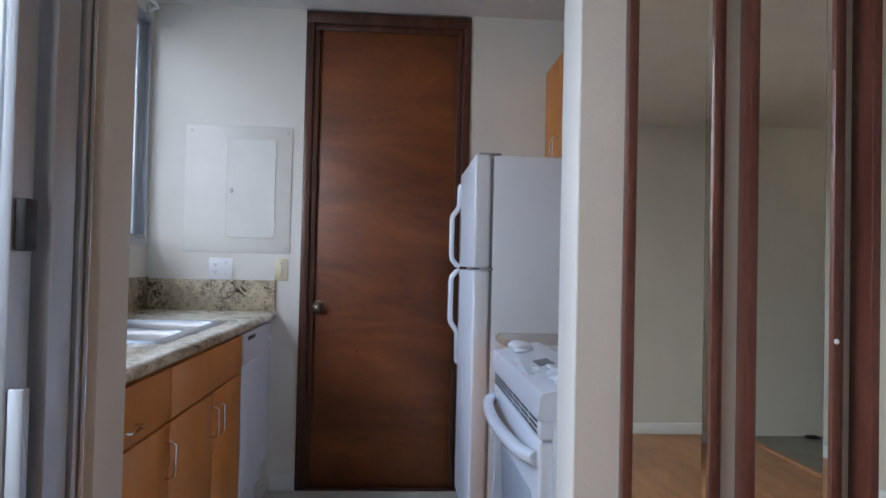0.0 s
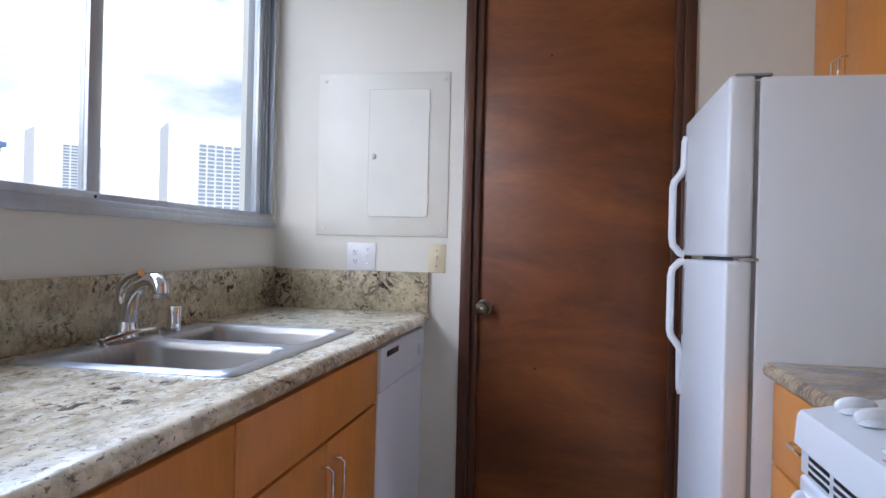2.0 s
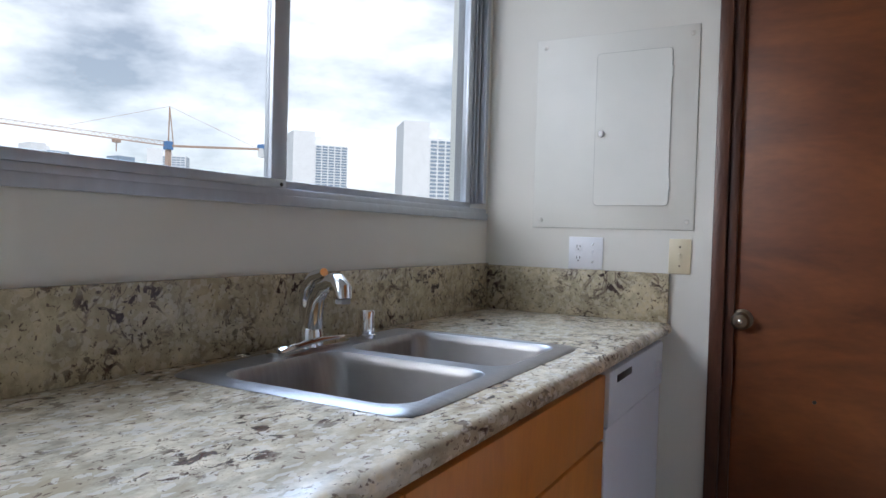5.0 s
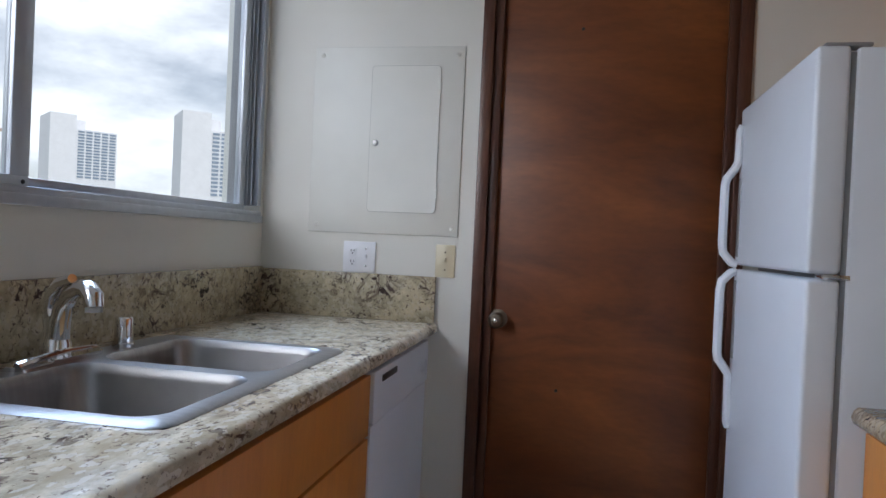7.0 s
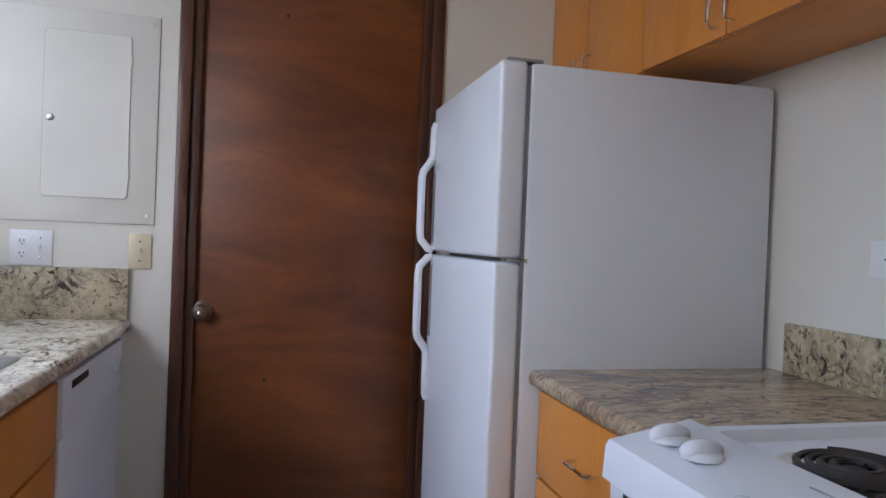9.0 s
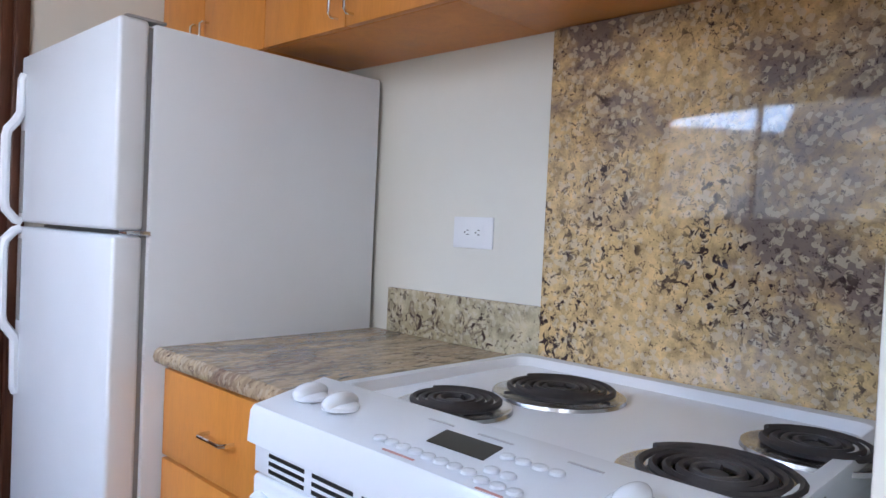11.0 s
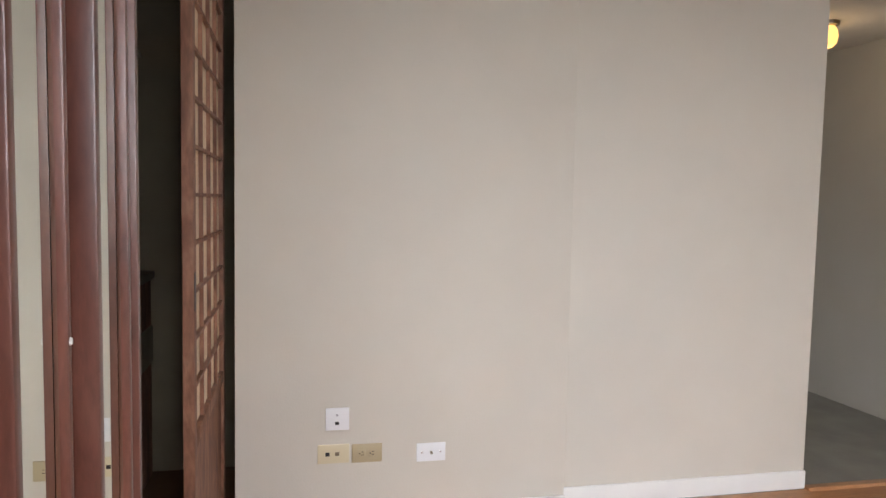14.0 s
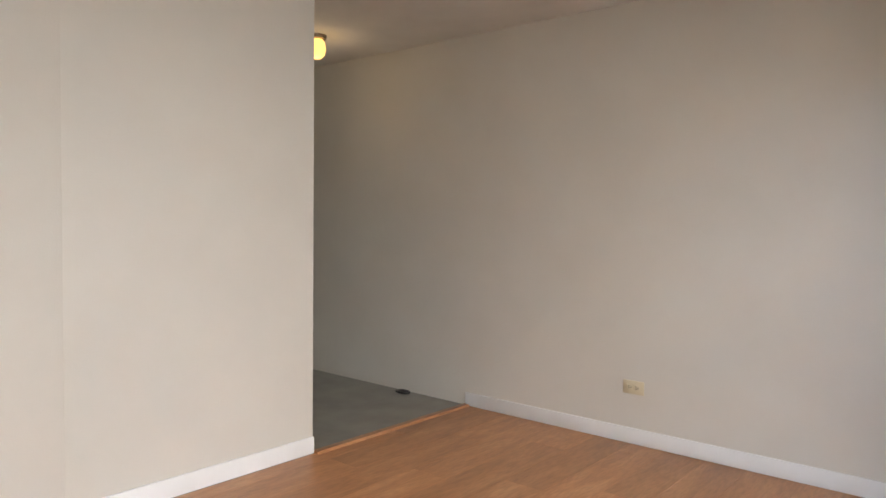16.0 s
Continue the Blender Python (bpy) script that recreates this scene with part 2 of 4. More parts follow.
# concrete made paler and bluer, distance haze painted into the colour
M_TOWER = material("hazy_tower_concrete", (0.78, 0.79, 0.82), 0.8, var=0.04, scale=0.2)
M_TOWERW = material("tower_glass", (0.26, 0.33, 0.42), 0.35)
M_CRANE = material("crane_paint", (0.45, 0.33, 0.27), 0.6)
M_CRANEB = material("crane_blue", (0.10, 0.22, 0.45), 0.6)
M_GROUND = material("distant_city", (0.16, 0.18, 0.16), 0.9, var=0.3, scale=0.02)
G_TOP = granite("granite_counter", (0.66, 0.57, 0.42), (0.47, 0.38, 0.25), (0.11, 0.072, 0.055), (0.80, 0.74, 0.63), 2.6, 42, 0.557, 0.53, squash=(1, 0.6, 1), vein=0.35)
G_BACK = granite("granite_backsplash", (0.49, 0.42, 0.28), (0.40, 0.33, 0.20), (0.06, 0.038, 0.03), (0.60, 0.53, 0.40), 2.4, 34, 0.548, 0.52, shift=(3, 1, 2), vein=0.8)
G_WALL = granite("granite_slab", (0.62, 0.43, 0.21), (0.19, 0.145, 0.14), (0.045, 0.027, 0.025), (0.68, 0.57, 0.40), 1.9, 46, 0.545, 0.485, 0.06, shift=(0.2, 0.45, 0.9), coat=0.5)
G_TOP2 = granite("granite_counter_small", (0.40, 0.30, 0.19), (0.22, 0.15, 0.105), (0.07, 0.04, 0.03), (0.52, 0.43, 0.32), 3.2, 34, 0.56, 0.5, squash=(0.5, 1.4, 1), shift=(5, 2, 1), vein=0.5)



# ---- builders ----
def box(x0, x1, y0, y1, z0, z1, bev=0.0, seg=2, bm=None):
    b = bmesh.new()
    bmesh.ops.create_cube(b, size=1)
    for v in b.verts:
        v.co = ((x0 + x1) / 2 + v.co.x * (x1 - x0), (y0 + y1) / 2 + v.co.y * (y1 - y0), (z0 + z1) / 2 + v.co.z * (z1 - z0))
    if bev:
        bmesh.ops.bevel(b, geom=b.edges[:], offset=bev, segments=seg, profile=0.5, affect="EDGES")
    return join(bm, b) if bm else b


def join(a, b):
    me = bpy.data.meshes.new("tmp")
    b.to_mesh(me)
    b.free()
    a.from_mesh(me)
    bpy.data.meshes.remove(me)
    return a


def prism(profile, axis, a0, a1, bm=None):
    """Extrude a closed outline along an axis. Outline pairs are the two other axes in x, y, z order."""
    b = bm or bmesh.new()
    def put(p, a):
        return {"x": (a, p[0], p[1]), "y": (p[0], a, p[1]), "z": (p[0], p[1], a)}[axis]
    lo = [b.verts.new(put(p, a0)) for p in profile]
    hi = [b.verts.new(put(p, a1)) for p in profile]
    fs = [b.faces.new(lo), b.faces.new(hi[::-1])]
    for k in range(len(lo)):
        fs.append(b.faces.new((lo[k - 1], lo[k], hi[k], hi[k - 1])))
    bmesh.ops.recalc_face_normals(b, faces=fs)
    return b


def tube(points, radius, sides=10, bm=None, radii=None):
    """A round bar swept along points."""
    b = bm or bmesh.new()
    pts = [Vector(p) for p in points]
    rings, up = [], None
    for k, p in enumerate(pts):
        d = (pts[min(k + 1, len(pts) - 1)] - pts[max(k - 1, 0)]).normalized()
        if up is None:
            up = d.orthogonal().normalized()
        up = (up - d * up.dot(d)).normalized()
        side = d.cross(up)
        r = radii[k] if radii else radius
        rings.append([b.verts.new(p + (up * math.cos(a) + side * math.sin(a)) * r) for a in (2 * math.pi * s / sides for s in range(sides))])
    fs = [b.faces.new(rings[0][::-1]), b.faces.new(rings[-1])]
    for a, c in zip(rings, rings[1:]):
        for s in range(sides):
            fs.append(b.faces.new((a[s - 1], a[s], c[s], c[s - 1])))
    bmesh.ops.recalc_face_normals(b, faces=fs)
    return b


def lathe(profile, center, axis="z", sides=32, bm=None):
    """Turn (radius, height) pairs about an axis through center."""
    b = bm or bmesh.new()
    c = Vector(center)
    def at(r, h, a):
        u, v = r * math.cos(a), r * math.sin(a)
        return c + Vector({"z": (u, v, h), "x": (h, u, v), "y": (u, h, v)}[axis])
    rings = [[b.verts.new(at(max(r, 1e-4), h, 2 * math.pi * s / sides)) for s in range(sides)] for r, h in profile]
    fs = [b.faces.new(rings[0]), b.faces.new(rings[-1])]
    for p, q in zip(rings, rings[1:]):
        for s in range(sides):
            fs.append(b.faces.new((p[s - 1], p[s], q[s], q[s - 1])))
    bmesh.ops.recalc_face_normals(b, faces=fs)
    return b


def mesh_object(name, bm, mat, smooth=True):
    me = bpy.data.meshes.new(name)
    bm.to_mesh(me)
    bm.free()
    me.materials.append(mat)
    if smooth:
        for p in me.polygons:
            p.use_smooth = True
        me.set_sharp_from_angle(angle=radians(38))
    return new(name, me)


def part(name, bm, mat, parent, label=""):
    ob = mesh_object(name, bm, mat)
    ob.parent = parent
    base = parent.matrix_basis if parent.parent is None else parent.parent.matrix_basis
    ob.matrix_parent_inverse = base.inverted() if parent.parent is None else Matrix()
    if label:
        ob["label"] = label
    return ob


def thing(name, at, label, category, group="", kind=""):
    ob = new(name)
    ob.empty_display_size = 0.1
    ob.matrix_basis = Matrix.Translation(at)
    return tagged(ob, label, category, group, kind)


def solid(name, bm, mat, label, category, kind="", group=""):
    return tagged(mesh_object(name, bm, mat), label, category, group, kind)


def rounded(x0, x1, y0, y1, r, n=6):
    out = []
    for cx, cy, a0 in ((x1 - r, y1 - r, 0), (x0 + r, y1 - r, 90), (x0 + r, y0 + r, 180), (x1 - r, y0 + r, 270)):
        for k in range(n + 1):
            a = radians(a0 + 90 * k / n)
            out.append((cx + r * math.cos(a), cy + r * math.sin(a)))
    return out


# ---- plan: metres ----
LEFT, RIGHT, END = -1.105, 1.245, 3.58     # kitchen walls
CEIL, LOW = 2.485, 2.215                    # kitchen and living room ceilings
POST, MIR = 0.508, 1.211                  # kitchen opening edge, mirror wall face
NOOK = -0.286                             # opposite edge of the opening
SIDE = -0.308                              # living room wall with the glass door
WALL, WALL2 = 2.595, 2.665                 # two planes of the wall beside the hall
SOUTH = -2.44
CORN = -1.265                             # corner of the hall
STEP = -0.125


def structure(name, bm, mat, label, category):
    return solid(name, bm, mat, label, category, "structure")


# kitchen end wall, with the door opening
DX0, DX1, DTOP = -0.327, 0.532, 2.472
b = box(LEFT - 0.15, DX0, END, END + 0.12, 0, CEIL)
box(DX1, RIGHT + 0.1, END, END + 0.12, 0, CEIL, bm=b)
structure("wall_north", b, M_KIT, "cream painted kitchen end wall around a tall door", "wall")
structure("wall_behind_door", box(DX0 - 0.1, DX1 + 0.1, END + 0.13, END + 0.2, 0, CEIL), M_KIT, "plain wall closing the space behind the door", "wall")
# kitchen window wall
WY0, WY1, WZ0, WZ1 = 1.30, 3.556, 1.262, 2.39
b = box(LEFT - 0.15, LEFT, 1.09, END, 0, WZ0)
box(LEFT - 0.15, LEFT, 1.09, END, WZ1, CEIL, bm=b)
box(LEFT - 0.15, LEFT, WY1, END, WZ0, WZ1, bm=b)
box(LEFT - 0.15, LEFT, 1.09, WY0, WZ0, WZ1, bm=b)
structure("wall_window", b, M_KIT, "cream painted kitchen wall below and around the window", "wall")
structure("wall_nook", box(LEFT - 0.15, NOOK, 1.09, 1.21, 0, CEIL, 0.004), M_LIV, "beige painted wall end beside the kitchen opening", "wall")
structure("wall_kitchen_east", box(RIGHT, RIGHT + 0.08, 1.346, END, 0, CEIL), M_KIT, "cream painted wall behind the refrigerator and stove", "wall")
structure("wall_mirror", box(POST, 1.25, MIR, 1.346, 0, CEIL, 0.005), M_KIT, "pale painted wall end and mirror wall face", "wall")
structure("wall_mirror_face", box(POST + 0.003, 1.249, MIR - 0.003, MIR - 0.0002, 0, LOW - 0.001), M_LIV, "beige paint face behind the mirror strips", "wall")
structure("wall_closet_side", box(RIGHT + 0.08, RIGHT + 0.11, 1.31, 1.95, 0, LOW), M_DARKIN, "closet side wall with shade put into its paint colour", "wall")
structure("wall_closet_back", box(1.25, 3.4, 1.95, 2.05, 0, LOW), M_DARKIN, "closet back wall with shade put into its paint colour", "wall")
structure("wall_closet_end", box(3.3, 3.4, 1.0, 1.95, 0, LOW), M_DARKIN, "closet end wall with shade put into its paint colour", "wall")
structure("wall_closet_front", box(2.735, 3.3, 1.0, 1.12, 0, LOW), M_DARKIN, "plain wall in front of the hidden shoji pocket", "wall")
structure("wall_east", box(WALL, WALL + 0.14, STEP, 1.115, 0, LOW, 0.003), M_LIV, "beige painted wall with outlets beside the shoji door", "wall")
structure("wall_east_recess", box(WALL2, WALL2 + 0.12, CORN, STEP, 0, LOW, 0.003), M_LIV, "beige painted wall set back beside the hall", "wall")
structure("wall_hall_north", box(WALL2 + 0.12, 6.2, CORN, CORN + 0.1, 0, LOW), M_LIV, "beige painted hall wall", "wall")
structure("wall_hall_end", box(6.2, 6.3, SOUTH - 0.1, CORN + 0.1, 0, LOW), M_LIV, "beige painted wall at the end of the hall", "wall")
structure("wall_south", box(SIDE - 0.15, 6.2, SOUTH - 0.12, SOUTH, 0, LOW), M_LIV, "long beige painted living room and hall wall", "wall")
GY0, GY1, GZ1 = -1.55, 1.086, 2.16
b = box(SIDE - 0.15, SIDE, GY1, 1.09, 0, LOW)
box(SIDE - 0.15, SIDE, SOUTH, GY0, 0, LOW, bm=b)
box(SIDE - 0.15, SIDE, GY0, GY1, GZ1, LOW, bm=b)
structure("wall_west", b, M_LIV, "beige wall around the sliding glass door", "wall")
b = box(LEFT - 0.15, RIGHT + 0.11, 1.2, END + 0.2, CEIL, CEIL + 0.1)
structure("ceiling_kitchen", b, M_CEIL, "white painted kitchen ceiling", "ceiling")
structure("ceiling", box(SIDE - 0.15, 6.3, SOUTH - 0.12, 1.196, LOW, CEIL + 0.1), M_CEIL, "white painted living room and hall ceiling", "ceiling")
structure("ceiling_closet", box(RIGHT + 0.11, 3.4, 1.2, 2.05, LOW, CEIL + 0.1), M_CEIL, "plain closet ceiling", "ceiling")
structure("floor_kitchen", box(LEFT - 0.15, 1.25, 1.186, END + 0.2, -0.1, 0), M_VINYL, "cream vinyl kitchen floor", "floor")
structure("floor_hall", box(WALL2, 6.3, SOUTH - 0.12, CORN + 0.1, -0.1, -0.002), M_HALLF, "bare grey-brown hall floor", "floor")
structure("floor_closet", box(1.25, 3.4, 1.12, 2.05, -0.1, -0.002), M_UNDER, "dark closet floor", "floor")


def baseboard(name, bm, label="white painted baseboard along the wall"):
    structure(name, bm, M_WHITE, label, "baseboard")


def skirting(x0, x1, y0, y1):
    return box(x0, x1, y0, y1, 0.0, 0.081, 0.005, 2)


baseboard("baseboard_south", skirting(SIDE, WALL2 - 0.005, SOUTH, SOUTH + 0.014))
baseboard("baseboard_east", skirting(WALL - 0.014, WALL, STEP, 1.05))
baseboard("baseboard_east_recess", skirting(WALL2 - 0.014, WALL2, CORN, STEP))
baseboard("baseboard_north", box(DX0 - 0.13, DX0, END - 0.012, END, 0, 0.09, 0.004), "white painted baseboard beside the kitchen door")
structure("threshold", prism([(WALL2 - 0.045, 0.0), (WALL2 - 0.035, 0.010), (WALL2 + 0.0, 0.012), (WALL2 + 0.02, 0.0)], "y", SOUTH, CORN), M_LAM, "wooden reducer strip between laminate and hall floor", "threshold")

# ---- kitchen door ----
door = structure("door_1", box(-0.282, 0.487, END + 0.028, END + 0.07, 0.01, 2.41, 0.003), M_DOOR, "closed tall red-brown lauan veneer door", "door")
knob = lathe([(0.032, 0.0), (0.032, -0.006), (0.014, -0.012), (0.013, -0.03), (0.026, -0.042), (0.028, -0.055), (0.020, -0.066), (0.006, -0.068)], (-0.236, END + 0.028, 0.94), "y", 28)
kn = part("door_knob", knob, M_BRASS, door, "tarnished brass knob")
part("lock_button", lathe([(0.007, 0), (0.007, -0.006), (0.003, -0.008)], (-0.236, END + 0.028 - 0.068, 0.94), "y", 14), M_CHROME, kn)
for dx, dz in ((0.025, 1.925), (-0.01, 0.71)):
    part("nail_hole", lathe([(0.006, 0.0), (0.005, -0.002)], (-0.02 + dx, END + 0.028, dz), "y", 10), M_BLACK, door)
fr = thing("door_frame", (0.1, END, 0), "dark stained wooden frame of the kitchen door", "door frame", kind="structure")
for x0, x1 in ((DX0, -0.287), (0.492, DX1)):
    part("jamb", box(x0, x1, END - 0.014, END + 0.1, 0, 2.415, 0.004), M_FRAME, fr)
part("head", box(DX0, DX1, END - 0.014, END + 0.1, 2.415, DTOP, 0.004), M_FRAME, fr)
for x0, x1 in ((-0.287, -0.258), (0.462, 0.492)):
    part("stop", box(x0, x1, END + 0.006, END + 0.027, 0.0095, 2.385, 0.002), M_FRAME, fr)
part("head_stop", box(-0.287, 0.492, END + 0.006, END + 0.027, 2.385, 2.4145, 0.002), M_FRAME, fr)
part("sill", box(-0.287, 0.492, END - 0.01, END + 0.1, 0, 0.009), M_FRAME, fr)


# ---- kitchen window ----
win = thing("window_1", (LEFT, 2.3, WZ0), "aluminium sliding kitchen window with two panes", "window", kind="structure")
X0, X1 = LEFT - 0.09, LEFT + 0.004
part("sill", box(X0, LEFT + 0.006, WY0, WY1, WZ0 - 0.012, WZ0 + 0.010, 0.003), M_ALU, win)
part("head", box(X0, X1, WY0, WY1, WZ1 - 0.03, WZ1, 0.003), M_ALU, win)
for y0, y1 in ((WY0, WY0 + 0.03), (WY1 - 0.026, WY1)):
    part("window_frame", box(X0, X1, y0, y1, WZ0 + 0.03, WZ1 - 0.03, 0.003), M_ALU, win)
for y0, y1, x1 in ((WY1 - 0.048, WY1 - 0.041, LEFT - 0.012), (WY1 - 0.068, WY1 - 0.062, LEFT - 0.018)):
    part("channel_rib", box(X0, x1, y0, y1, WZ0 + 0.03, WZ1 - 0.03, 0.001), M_ALU, win, "ribbed jamb channel")
part("channel_back", box(X0, X0 + 0.03, WY1 - 0.075, WY1 - 0.026, WZ0 + 0.03, WZ1 - 0.03, 0.001), M_GASKET, win)
part("sill_track", box(LEFT + 0.006, LEFT + 0.014, WY0, WY1, WZ0 - 0.030, WZ0 - 0.006, 0.002), M_ALU, win, "projecting aluminium sill lip")
for a, c, xo, e in ((WY0 + 0.03, 2.492, LEFT - 0.008, 0.05), (2.470, WY1 - 0.074, LEFT - 0.034, 0.036)):
    s = part("sash", box(xo - 0.012, xo + 0.012, a, c, WZ0 + 0.010, WZ0 + 0.030, 0.002), M_ALU, win)
    part("rail", box(xo - 0.012, xo + 0.012, a, c, WZ1 - 0.065, WZ1 - 0.031, 0.002), M_ALU, s)
    part("stile", box(xo - 0.012, xo + 0.012, a, a + e, WZ0 + 0.030, WZ1 - 0.065, 0.002), M_ALU, s)
    part("stile", box(xo - 0.012, xo + 0.012, c - e, c, WZ0 + 0.030, WZ1 - 0.065, 0.002), M_ALU, s)
    pane = part("pane", box(xo - 0.002, xo + 0.002, a + e, c - e, WZ0 + 0.030, WZ1 - 0.065), M_GLASS, s)
    pane.visible_shadow = False
part("screw", lathe([(0.005, 0), (0.004, 0.002)], (LEFT + 0.0045, 2.475, WZ0 + 0.018), "x", 10), M_BLACK, win)
rod = thing("curtain_rod", (LEFT, 3.48, 2.41), "short white curtain rod end above the window", "curtain rod")
part("rod", tube([(LEFT + 0.06, 1.4, 2.425), (LEFT + 0.06, 3.44, 2.425), (LEFT + 0.055, 3.475, 2.422), (LEFT + 0.02, 3.49, 2.418), (LEFT + 0.0, 3.49, 2.418)], 0.009), M_WHITE, rod)
part("bracket", box(LEFT, LEFT + 0.012, 3.475, 3.505, 2.395, 2.442, 0.003), M_WHITE, rod)


# ---- left base cabinets ----
FACE = -0.472
TOPZ, UNDER = 0.914, 0.876


def bar_handle(parent, p, axis, length=0.10, out=(1, 0, 0), r=0.0042):
    o = Vector(out)
    d = Vector((0, 0, 1)) if axis == "z" else Vector((0, 1, 0))
    c = Vector(p)
    pts = [c - d * length / 2, c - d * length / 2 + o * 0.020, c - d * (length / 2 - 0.008) + o * 0.028, c + d * (length / 2 - 0.008) + o * 0.028, c + d * length / 2 + o * 0.020, c + d * length / 2]
    part("handle", tube(pts, r, 8), M_CHROME, parent, "satin metal bar handle")


def front(parent, name, y0, y1, z0, z1, x, out=1):
    g = 0.0018
    return part(name, box(min(x, x + out * 0.019), max(x, x + out * 0.019), y0 + g, y1 - g, z0 + g, z1 - g, 0.0015), M_CAB, parent)


def base_unit(y0, y1, label, drawers, doors):
    u = thing("base_cabinet", (-0.76, (y0 + y1) / 2, 0), label, "cabinet", "kitchen base cabinets")
    part("body", box(LEFT + 0.005, FACE, y0, y1, 0.10, UNDER - 0.11), M_CABIN, u)
    part("frame_rail", box(FACE - 0.02, FACE, y0, y1, UNDER - 0.11, UNDER), M_CABIN, u)
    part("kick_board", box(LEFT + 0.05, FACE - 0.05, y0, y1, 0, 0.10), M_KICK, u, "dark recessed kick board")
    for a, c, h in drawers:
        f = front(u, "drawer_front", a, c, 0.715, 0.866, FACE)
        if h is not None:
            bar_handle(f, (FACE + 0.019, h, 0.765), "y")
    for a, c, h in doors:
        f = front(u, "cabinet_door", a, c, 0.105, 0.711, FACE)
        bar_handle(f, (FACE + 0.019, h, 0.612), "z")
    return u


base_unit(1.985, 2.86, "orange maple sink base cabinet with two doors", [(1.985, 2.86, None)], [(1.985, 2.445, 2.405), (2.445, 2.86, 2.485)])
base_unit(1.215, 1.985, "orange maple base cabinet with drawer over doors", [(1.215, 1.985, 1.66)], [(1.215, 1.6, 1.56), (1.6, 1.985, 1.945)])
fill = thing("filler_panel", (-0.76, 3.52, 0), "narrow white filler panel between dishwasher and wall", "panel")
part("panel", box(LEFT + 0.3, FACE + 0.002, 3.475, END, 0.0, UNDER), M_KIT, fill)

dw = thing("dishwasher", (-0.76, 3.17, 0), "white built-in dishwasher under the granite counter", "dishwasher")
part("body", box(LEFT + 0.05, FACE - 0.01, 2.87, 3.465, 0.1, UNDER - 0.004), M_APPL, dw)
dd = part("dishwasher_door", box(FACE - 0.01, FACE + 0.022, 2.868, 3.468, 0.20, 0.735, 0.006), M_APPL, dw)
cp = part("control_panel", box(FACE - 0.01, FACE + 0.028, 2.868, 3.468, 0.739, UNDER - 0.006, 0.006), M_APPL, dw)
part("latch_slot", box(FACE + 0.026, FACE + 0.030, 2.93, 3.07, 0.835, 0.853, 0.002), M_BLACK, cp, "dark latch recess")
part("dial", lathe([(0.022, 0), (0.020, 0.010), (0.012, 0.013)], (FACE + 0.028, 3.38, 0.80), "x", 24), M_APPL, cp)
part("kick_plate", box(FACE - 0.05, FACE - 0.035, 2.87, 3.465, 0.0, 0.19, 0.004), M_APPL, dw, "white louvred kick plate")

# ---- left worktop with sink opening ----
SX0, SX1, SY0, SY1 = -1.035, -0.524, 2.112, 2.888
FRONT = -0.44
nose = [(-0.53, UNDER), (FRONT - 0.012, UNDER), (FRONT - 0.003, UNDER + 0.006), (FRONT, UNDER + 0.017), (FRONT - 0.003, UNDER + 0.028), (FRONT - 0.010, TOPZ - 0.003), (FRONT - 0.018, TOPZ), (-0.53, TOPZ)]
b = prism(nose, "y", 1.212, END - 0.001)
box(SX0 + 0.012, -0.53, 1.212, SY0 + 0.012, UNDER, TOPZ, bm=b)
box(SX0 + 0.012, -0.53, SY1 - 0.012, END - 0.001, UNDER, TOPZ, bm=b)
box(LEFT + 0.001, SX0 + 0.012, 1.212, END - 0.001, UNDER, TOPZ, bm=b)
counter = solid("worktop", b, G_TOP, "cream and brown speckled granite worktop with rounded edge", "worktop")
bs = thing("backsplash", (LEFT, 2.4, TOPZ), "speckled granite upstand along the worktop", "backsplash")
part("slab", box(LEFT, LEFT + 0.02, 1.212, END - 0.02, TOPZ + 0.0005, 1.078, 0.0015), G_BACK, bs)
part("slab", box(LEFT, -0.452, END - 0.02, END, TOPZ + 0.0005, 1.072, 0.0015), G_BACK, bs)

# ---- sink ----
sink = thing("kitchen_sink", (-0.78, 2.5, TOPZ), "double bowl stainless steel drop-in sink", "sink")


def loops(b, outline, z):
    return [b.verts.new((x, y, z)) for x, y in outline]


def bridge(b, a, c):
    for k in range(len(a)):
        b.faces.new((a[k - 1], a[k], c[k], c[k - 1]))


BOWLS = ((-0.955, -0.562, 2.148, 2.478), (-0.955, -0.562, 2.522, 2.852))
b = bmesh.new()
zr = TOPZ + 0.006
outer = loops(b, rounded(SX0 + 0.008, SX1 - 0.008, SY0 + 0.008, SY1 - 0.008, 0.032), zr)
lip = loops(b, rounded(SX0, SX1, SY0, SY1, 0.04), TOPZ + 0.001)
bridge(b, lip, outer)
rings = [outer] + [loops(b, rounded(*q, 0.055), zr) for q in BOWLS]
edges = []
for ring in rings:
    for k in range(len(ring)):
        edges.append(b.edges.get((ring[k - 1], ring[k])) or b.edges.new((ring[k - 1], ring[k])))
bmesh.ops.triangle_fill(b, edges=edges, use_beauty=True)
bmesh.ops.recalc_face_normals(b, faces=b.faces[:])
part("rim", b, M_STEEL, sink)
